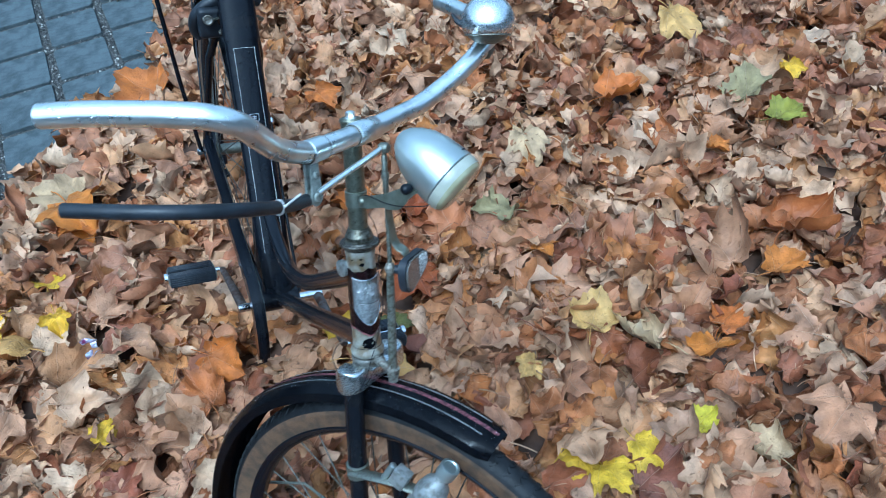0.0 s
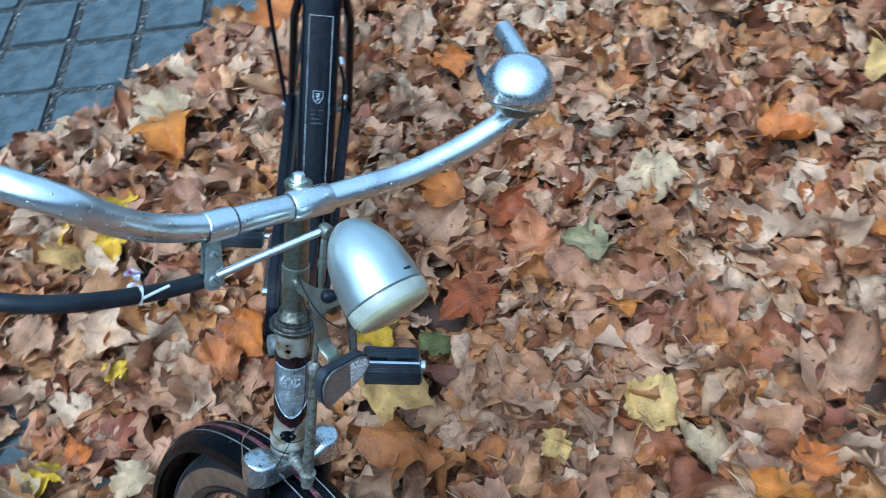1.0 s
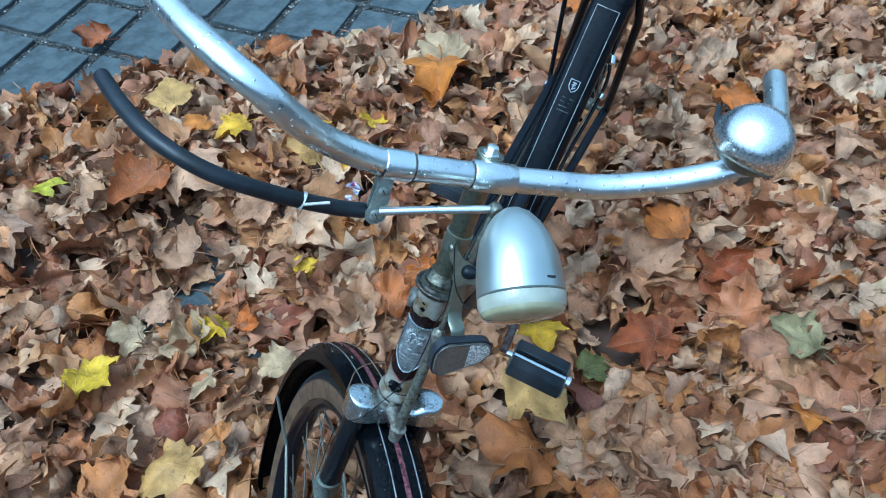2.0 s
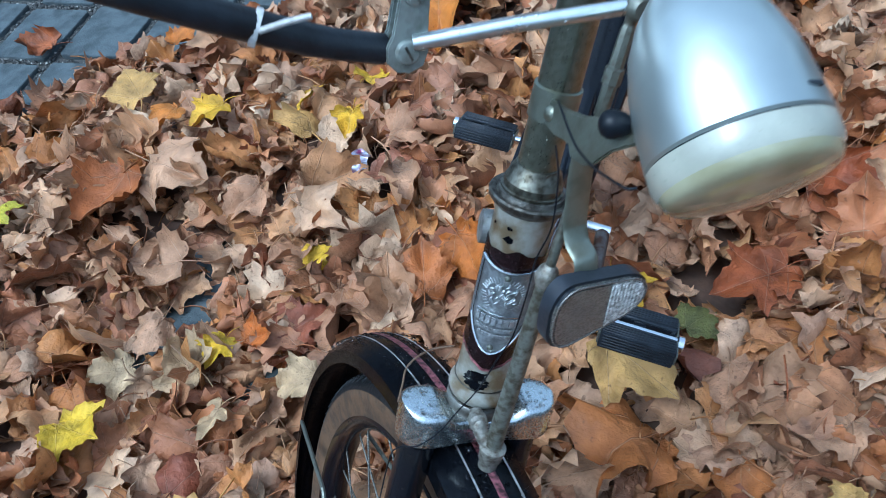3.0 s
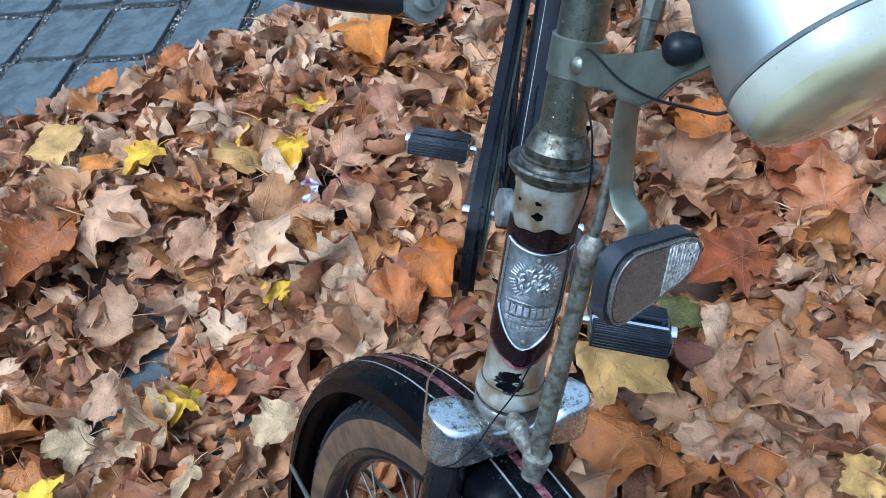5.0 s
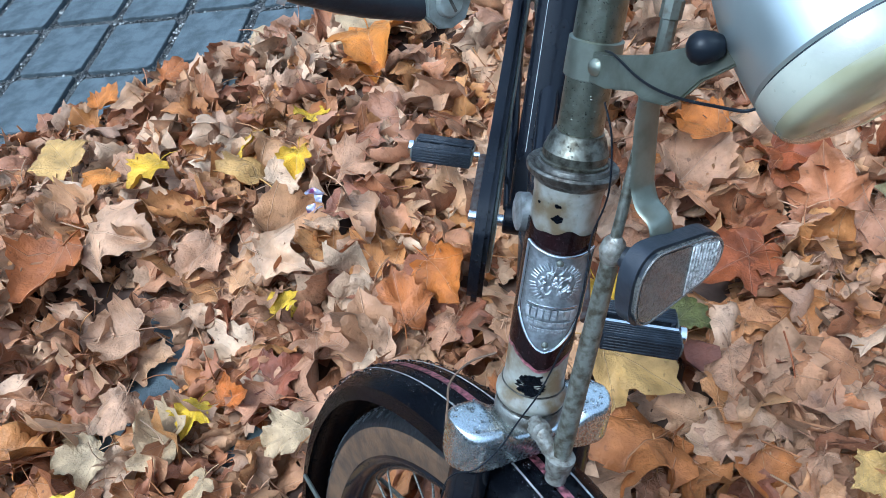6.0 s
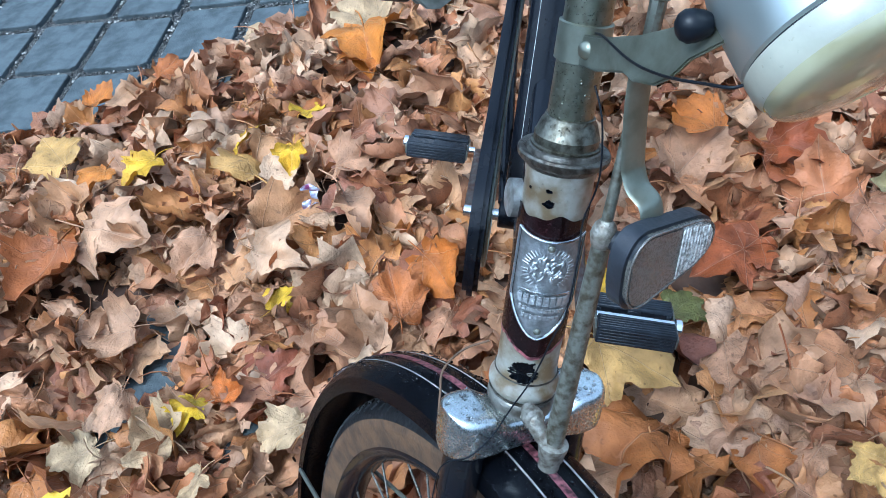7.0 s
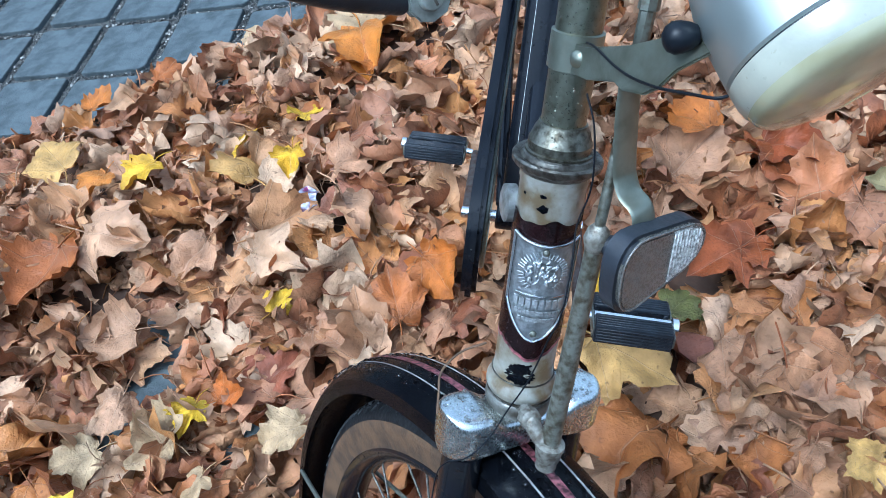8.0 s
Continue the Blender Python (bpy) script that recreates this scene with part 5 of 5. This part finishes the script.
COLOURED["straw"] = ((-1.287, 1.28, 0.137, 1.3), (-0.834, 1.421, 0.151, 1.3), (0.322, 1.314, 0.06, 2.5), (0.464, 1.44, 0.114, -0.3), (0.856, 2.656, 0.163, -2.4), (-0.328, 0.75, 0.144, 3), (-0.01, 1.335, 0.135, -1.6),)
COLOURED["orange"] = ((-1.118, 1.265, 0.088, -3.1), (-0.854, 1.849, 0.19, -2.4),  (-0.53, 1.026, 0.067, -0.7), (-0.097, 1.856, 0.123, 1.3), (-1.41, 1.482, 0.093, 0.1), (-0.344, 1.359, 0.116, -2.1), (0.619, 2.289, 0.137, -1.1), (0.845, 2.026, 0.078, -2.5), (0.746, 1.438, 0.099, -0.7), (0.703, 1.358, 0.107, 2.8), (0.909, 1.593, 0.112, -1), (-0.814, 1.797, 0.113, 2.7), (-0.854, 2.46, 0.19, 1.1), (0.37, 1.66, 0.073, -2.7), (-0.257, 2.335, 0.117, -2.4),)
COLOURED["rust"] = ((-1.031, 1.06, 0.18, -3), (0.064, 1.238, 0.189, 2.8), (-0.36, 1.271, 0.12, 0.8), (-1.292, 1.61, 0.118, 0.4), (0.207, 1.269, 0.084, -2.6), (0.979, 1.728, 0.19, -1),)
COLOURED["red"] = ((0.056, 1.571, 0.118, 2.6), (0.066, 1.846, 0.139, -1.7), (0.056, 1.824, 0.147, -0.7), (0.07, 1.61, 0.12, 2.7),)
COLOURED["tan"] = ((-0.788, 1.22, 0.115, 3.1), (-0.978, 1.167, 0.19, -1.3), (-0.601, 1.187, 0.104, 3), (-0.548, 1.386, 0.172, -2.1), (-0.647, 1.513, 0.115, -0.5), (-0.815, 1.029, 0.134, 2.2), (-0.7, 0.925, 0.103, -2.8), (-0.633, 1.754, 0.146, 2.8), (0.26, 1.41, 0.108, 2.7), (0.172, 1.344, 0.096, 2.8), (0.118, 1.398, 0.092, -2.7), (0.258, 1.296, 0.082, 2.8), (-0.073, 1.754, 0.143, -0.2), (0.786, 1.658, 0.156, 0.3), (0.024, 2.418, 0.167, -1.6), (0.91, 1.2, 0.137, 2.4),)
COLOURED["pale"] = ((-0.691, 0.835, 0.095, 2.6), (-0.592, 0.92, 0.103, 1.8), (-0.381, 1.014, 0.094, 2.5), (-0.464, 0.882, 0.076, 2.8), (-1.154, 1.804, 0.097, 1.2), (-0.914, 1.916, 0.177, 1.6), (0.353, 2.078, 0.125, -2.8), (0.56, 1.384, 0.163, 1), (0.752, 1.128, 0.12, 0.7),)
COLOURED["sage"] = ((0.987, 2.284, 0.142, -0.4), (0.271, 1.802, 0.136, 1.9),)
COLOURED["olive"] = ((0.03, 1.46, 0.07, -0.3),)
NAMES = {"sage": "grey-green maple leaf", "straw": "straw-yellow maple leaf", "yellow": "bright yellow maple leaf", "pale": "pale yellow maple leaf", "lime": "yellow-green maple leaf", "olive": "dark olive maple leaf", "green": "green maple leaf", "orange": "orange maple leaf", "rust": "rust-brown maple leaf", "red": "dark red maple leaf", "tan": "light brown maple leaf"}
CLEAR = [(-0.68, 1.395, 0.05)]                                 # where a leaf lies open on top
rng = random.Random(21)
FLAT = [leaf_shape(shape_rng, 0.72, (0.0, 0.5, 1.1, 1.7)) for _ in range(14)]
for tone, places in COLOURED.items():
    for x, y, size, yaw in places:
        me = leaf_mesh(SHAPES[rng.randrange(36)] if tone in ("tan", "pale", "rust") else FLAT[rng.randrange(14)], M_LEAF[tone])
        z = height(x, y) + (0.055 if tone == "straw" and x > -0.1 else 0.040)
        ob = put_leaf(me, place_leaf(x, y, z, 0.94 * size, yaw, rng.gauss(0.05, 0.22), rng.gauss(0, 0.24)))
        ob["label"] = NAMES[tone]
        CLEAR.append((x, y, (0.28 if tone in ("tan", "pale") else 0.40) * size))

PLAIN = {k: [leaf_mesh(s, M_LEAF[k]) for s in SHAPES] for k in ("mixed", "brown")}


def in_view(x, y):
    return leaf_edge(x, y) > -0.03 * rng.random()


def covered(x, y):
    return any(abs(x - cx) < r and abs(y - cy) < r for cx, cy, r in CLEAR)


def mix_at(x, y):
    """Paler leaves towards the paving, a larger share of browner ones beyond the bicycle."""
    k = min(max((x + 0.35 * (1.4 - y) + 0.45) / 0.9, 0), 1)
    return "brown" if rng.random() < 0.10 + 0.45 * k else "mixed"


count = 0
while count < 250:
    x, y = rng.uniform(-1.25, 0.75), rng.uniform(0.7, 2.1)
    if not in_view(x, y) or covered(x, y):
        continue
    count += 1
    put_leaf(PLAIN[mix_at(x, y)][rng.randrange(36)], place_leaf(x, y, height(x, y) + rng.uniform(0.006, 0.028), rng.uniform(0.085, 0.15), rng.uniform(0, 6.28), rng.gauss(0, 0.46), rng.gauss(0, 0.46)))

# the rest of the cover, joined
arrays = [(np.array(v, dtype=np.float32), f, np.array(u, dtype=np.float32)) for v, f, u in SHAPES]
heap = {k: [[], [], [], 0] for k in M_LITTER}


def add_to_heap(x, y, m):
    v, f, u = arrays[rng.randrange(36)]
    h = heap[mix_at(x, y)]
    h[0].append(v @ m[:3, :3].T + m[:3, 3])
    h[1] += [tuple(h[3] + k for k in q) for q in f]
    h[2].append(u)
    h[3] += len(v)


N_LITTER = 6000
made = 0
while made < N_LITTER:
    x, y = rng.uniform(-1.95, 1.85), rng.uniform(0.3, 3.45)
    rim = min(x + 1.95, 1.85 - x, y - 0.3, 3.45 - y)
    if leaf_edge(x, y) < -0.04 * rng.random() or rng.random() > 0.08 + (rim + 0.12 * math.sin(7 * x) * math.cos(6 * y)) / 0.22:
        continue
    layer = rng.random()
    if layer > 0.60 and covered(x, y):
        continue
    made += 1
    z = height(x, y) + (-0.044 + 0.064 * layer) * min(1, 0.25 + max(leaf_edge(x, y), 0) * 3)
    tilt = 0.24 + 0.58 * layer
    m = np.array(place_leaf(x, y, z, rng.uniform(0.065, 0.135), rng.uniform(0, 6.28), rng.gauss(0, tilt), rng.gauss(0, tilt)), dtype=np.float32)
    add_to_heap(x, y, m)
# crumpled ones heaped on top beside the bicycle
heaped = 0
while heaped < 95:
    x, y = rng.uniform(0.02, 0.75), rng.uniform(1.05, 1.75)
    if covered(x, y):
        continue
    heaped += 1
    m = np.array(place_leaf(x, y, height(x, y) + rng.uniform(0.012, 0.040), rng.uniform(0.085, 0.135), rng.uniform(0, 6.28), rng.gauss(0, 0.55), rng.gauss(0, 0.55)), dtype=np.float32)
    add_to_heap(x, y, m)
# beyond the thick cover they lie thinner and thinner
spread = 0
while spread < 1150:
    x, y = rng.gauss(0.1, 1.5), rng.gauss(1.9, 1.35)
    if (-1.75 < x < 1.65 and 0.45 < y < 3.25) or leaf_edge(x, y) < -0.5 * rng.random() ** 2:
        continue
    spread += 1
    m = np.array(place_leaf(x, y, GROUND_Z + rng.uniform(-0.004, 0.012), rng.uniform(0.07, 0.14), rng.uniform(0, 6.28), rng.gauss(0, 0.15), rng.gauss(0, 0.15)), dtype=np.float32)
    add_to_heap(x, y, m)
for tone, (all_v, all_f, all_uv, _) in heap.items():
    lm = bpy.data.meshes.new("leaf_cover")
    lm.from_pydata(np.concatenate(all_v).tolist(), [], all_f)
    uv = lm.uv_layers.new(name="UVMap")
    idx = np.empty(len(lm.loops), dtype=np.int32)
    lm.loops.foreach_get("vertex_index", idx)
    uv.data.foreach_set("uv", np.concatenate(all_uv)[idx].ravel())
    lm.materials.append(M_LITTER[tone])
    lm.shade_smooth()
    cover = new("leaf_cover", lm)
    cover.parent = litter
    cover.matrix_parent_inverse = litter.matrix_world.inverted()
    tagged(cover, "many pale brown fallen maple leaves" if tone == "mixed" else "many dark brown fallen maple leaves", kind="stuff")

# the mould under the leaves
bm = bmesh.new()
bmesh.ops.create_grid(bm, x_segments=90, y_segments=80, size=1)
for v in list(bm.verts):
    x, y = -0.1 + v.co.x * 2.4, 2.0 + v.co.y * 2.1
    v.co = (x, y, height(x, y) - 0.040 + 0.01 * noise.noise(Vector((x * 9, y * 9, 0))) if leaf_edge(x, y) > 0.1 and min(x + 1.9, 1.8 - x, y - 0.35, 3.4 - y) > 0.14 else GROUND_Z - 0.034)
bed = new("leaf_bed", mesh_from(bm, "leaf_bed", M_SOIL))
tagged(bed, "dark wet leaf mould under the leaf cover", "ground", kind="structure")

# ================= paving =================
bm = bmesh.new()
bmesh.ops.create_grid(bm, x_segments=60, y_segments=60, size=2.2)
for v in bm.verts:
    v.co.z = 0.004 * noise.noise(v.co * 14)
    c = E1 * (-0.985 + v.co.x * 0.721) + E2 * (2.31 + v.co.y * 1.12)
    v.co.x, v.co.y = c.x, c.y
pavement = new("pavement", mesh_from(bm, "pavement", M_GRIT))
pavement.location.z = GROUND_Z - 0.012
tagged(pavement, "wet blue-grey pavers with gritty joints", "pavement", kind="structure")
bpy.context.view_layer.update()
PAVERS = []
for i in range(5):
    ro = random.Random(70 + i)
    line = []
    for cx, cy, t0 in ((0.081, 0.101, 0), (-0.081, 0.101, 90), (-0.081, -0.101, 180), (0.081, -0.101, 270)):
        for k in range(3):
            t = radians(t0 + 45 * k)
            line.append((cx + 0.012 * math.cos(t) + ro.uniform(-0.0022, 0.0022), cy + 0.012 * math.sin(t) + ro.uniform(-0.0022, 0.0022)))
    b = plate(line, 0.04, Matrix.Rotation(radians(90), 4, 'X'), 0.0016)
    PAVERS.append(mesh_from(b, "paver", M_STONE, smooth=False))
turn = Matrix.Rotation(math.atan2(E1.y, E1.x), 4, 'Z')
for ci in range(-12, 3):
    for ri in range(-8, 11):
        s0 = 0.129 + 0.218 * ci + 0.109
        t0 = 1.93 + 0.2545 * ri + 0.127 + (0.012 if ci % 2 else -0.006)
        c = E1 * s0 + E2 * t0
        if (leaf_edge(c.x, c.y) > 0.45 and not -1.0 < c.x < -0.5) or ci == 2 or (c.x > -0.4 and leaf_edge(c.x, c.y) > 0.3):
            continue
        ob = new("paver", PAVERS[rng.randrange(5)])
        ob.parent = pavement
        ob.matrix_world = Matrix.Translation((c.x, c.y, GROUND_Z - 0.02 + rng.uniform(-0.002, 0.002))) @ turn @ pose(0, 0, 0, rng.uniform(-0.5, 0.5), rng.uniform(-0.5, 0.5), rng.uniform(-0.6, 0.6))

# grit and small stones in the joints
M_STONES = bpy.data.materials.new("joint_stones")
M_STONES.use_nodes = True
gn, gl = M_STONES.node_tree.nodes, M_STONES.node_tree.links
gr = gn.new("ShaderNodeValToRGB")
gr.color_ramp.interpolation = 'CONSTANT'
for k, (pos, c) in enumerate(((0.0, 0.022), (0.5, 0.06), (0.82, 0.13), (0.935, 0.40))):
    el = gr.color_ramp.elements[k] if k < 2 else gr.color_ramp.elements.new(pos)
    el.position, el.color = pos, (c, c * 0.97, c * 0.88, 1)
gl.new(gn.new("ShaderNodeNewGeometry").outputs["Random Per Island"], gr.inputs["Fac"])
gl.new(gr.outputs["Color"], gn["Principled BSDF"].inputs["Base Color"])
gn["Principled BSDF"].inputs["Roughness"].default_value = 0.4
sv, sf = [], []


def stone(s0, t0):
    c = E1 * s0 + E2 * t0
    if leaf_edge(c.x, c.y) > 0.15:
        return
    r = rng.uniform(0.0022, 0.0058)
    o = len(sv)
    yaw = rng.uniform(0, 6.28)
    for dx, dy, dz in ((1, 0, 0), (0, 1, 0), (-1, 0, 0), (0, -1, 0), (0.2, 0.1, 0.8), (0, 0, -0.8)):
        q = r * rng.uniform(0.7, 1.2)
        sv.append((c.x + q * (dx * math.cos(yaw) - dy * math.sin(yaw)), c.y + q * (dx * math.sin(yaw) + dy * math.cos(yaw)), GROUND_Z - 0.010 + 0.002 + q * dz))
    for k in range(4):
        sf.append((o + k, o + (k + 1) % 4, o + 4))
        sf.append((o + (k + 1) % 4, o + k, o + 5))


for ci in range(-9, 3):
    for _ in range(1300):
        stone(0.129 + 0.218 * ci + rng.gauss(0, 0.008), rng.uniform(0.9, 3.75))
for ri in range(-4, 8):
    for _ in range(1200):
        stone(rng.uniform(-1.75, 0.45), 1.93 + 0.2545 * ri + rng.gauss(0.003, 0.007))
sm = bpy.data.meshes.new("joint_stones")
sm.from_pydata(sv, [], sf)
sm.materials.append(M_STONES)
stones = new("joint_stones", sm)
stones.parent = pavement
stones.matrix_parent_inverse = pavement.matrix_world.inverted()
tagged(stones, "small stones in the paving joints", kind="stuff")

# ================= a crumpled wrapper among the leaves =================
bm = bmesh.new()
bmesh.ops.create_grid(bm, x_segments=26, y_segments=16, size=0.5)
for v in bm.verts:
    x, y = v.co.x, v.co.y
    z = 0.16 * noise.noise(Vector((x * 5, y * 5, 3))) + 0.08 * abs(noise.noise(Vector((x * 13, y * 13, 8)))) + 0.14 * math.cos(y * 5)
    v.co = (x * 0.088, y * 0.045 * (1 + 0.3 * math.sin(x * 9)), z * 0.04)
bmesh.ops.solidify(bm, geom=bm.faces[:], thickness=0.0006)
M_FOIL = mat("printed_foil", (0.42, 0.44, 0.52), 0.3, 0.5, scale=70, second=(0.12, 0.012, 0.06), speck=0.5, bump=0.2)
wrapper = new("wrapper", mesh_from(bm, "wrapper", M_FOIL))
wrapper.matrix_world = pose(-0.68, 1.395, height(-0.68, 1.395) + 0.023, 14, -8, 25)
tagged(wrapper, "small crumpled purple and silver wrapper lying among the leaves", "litter")
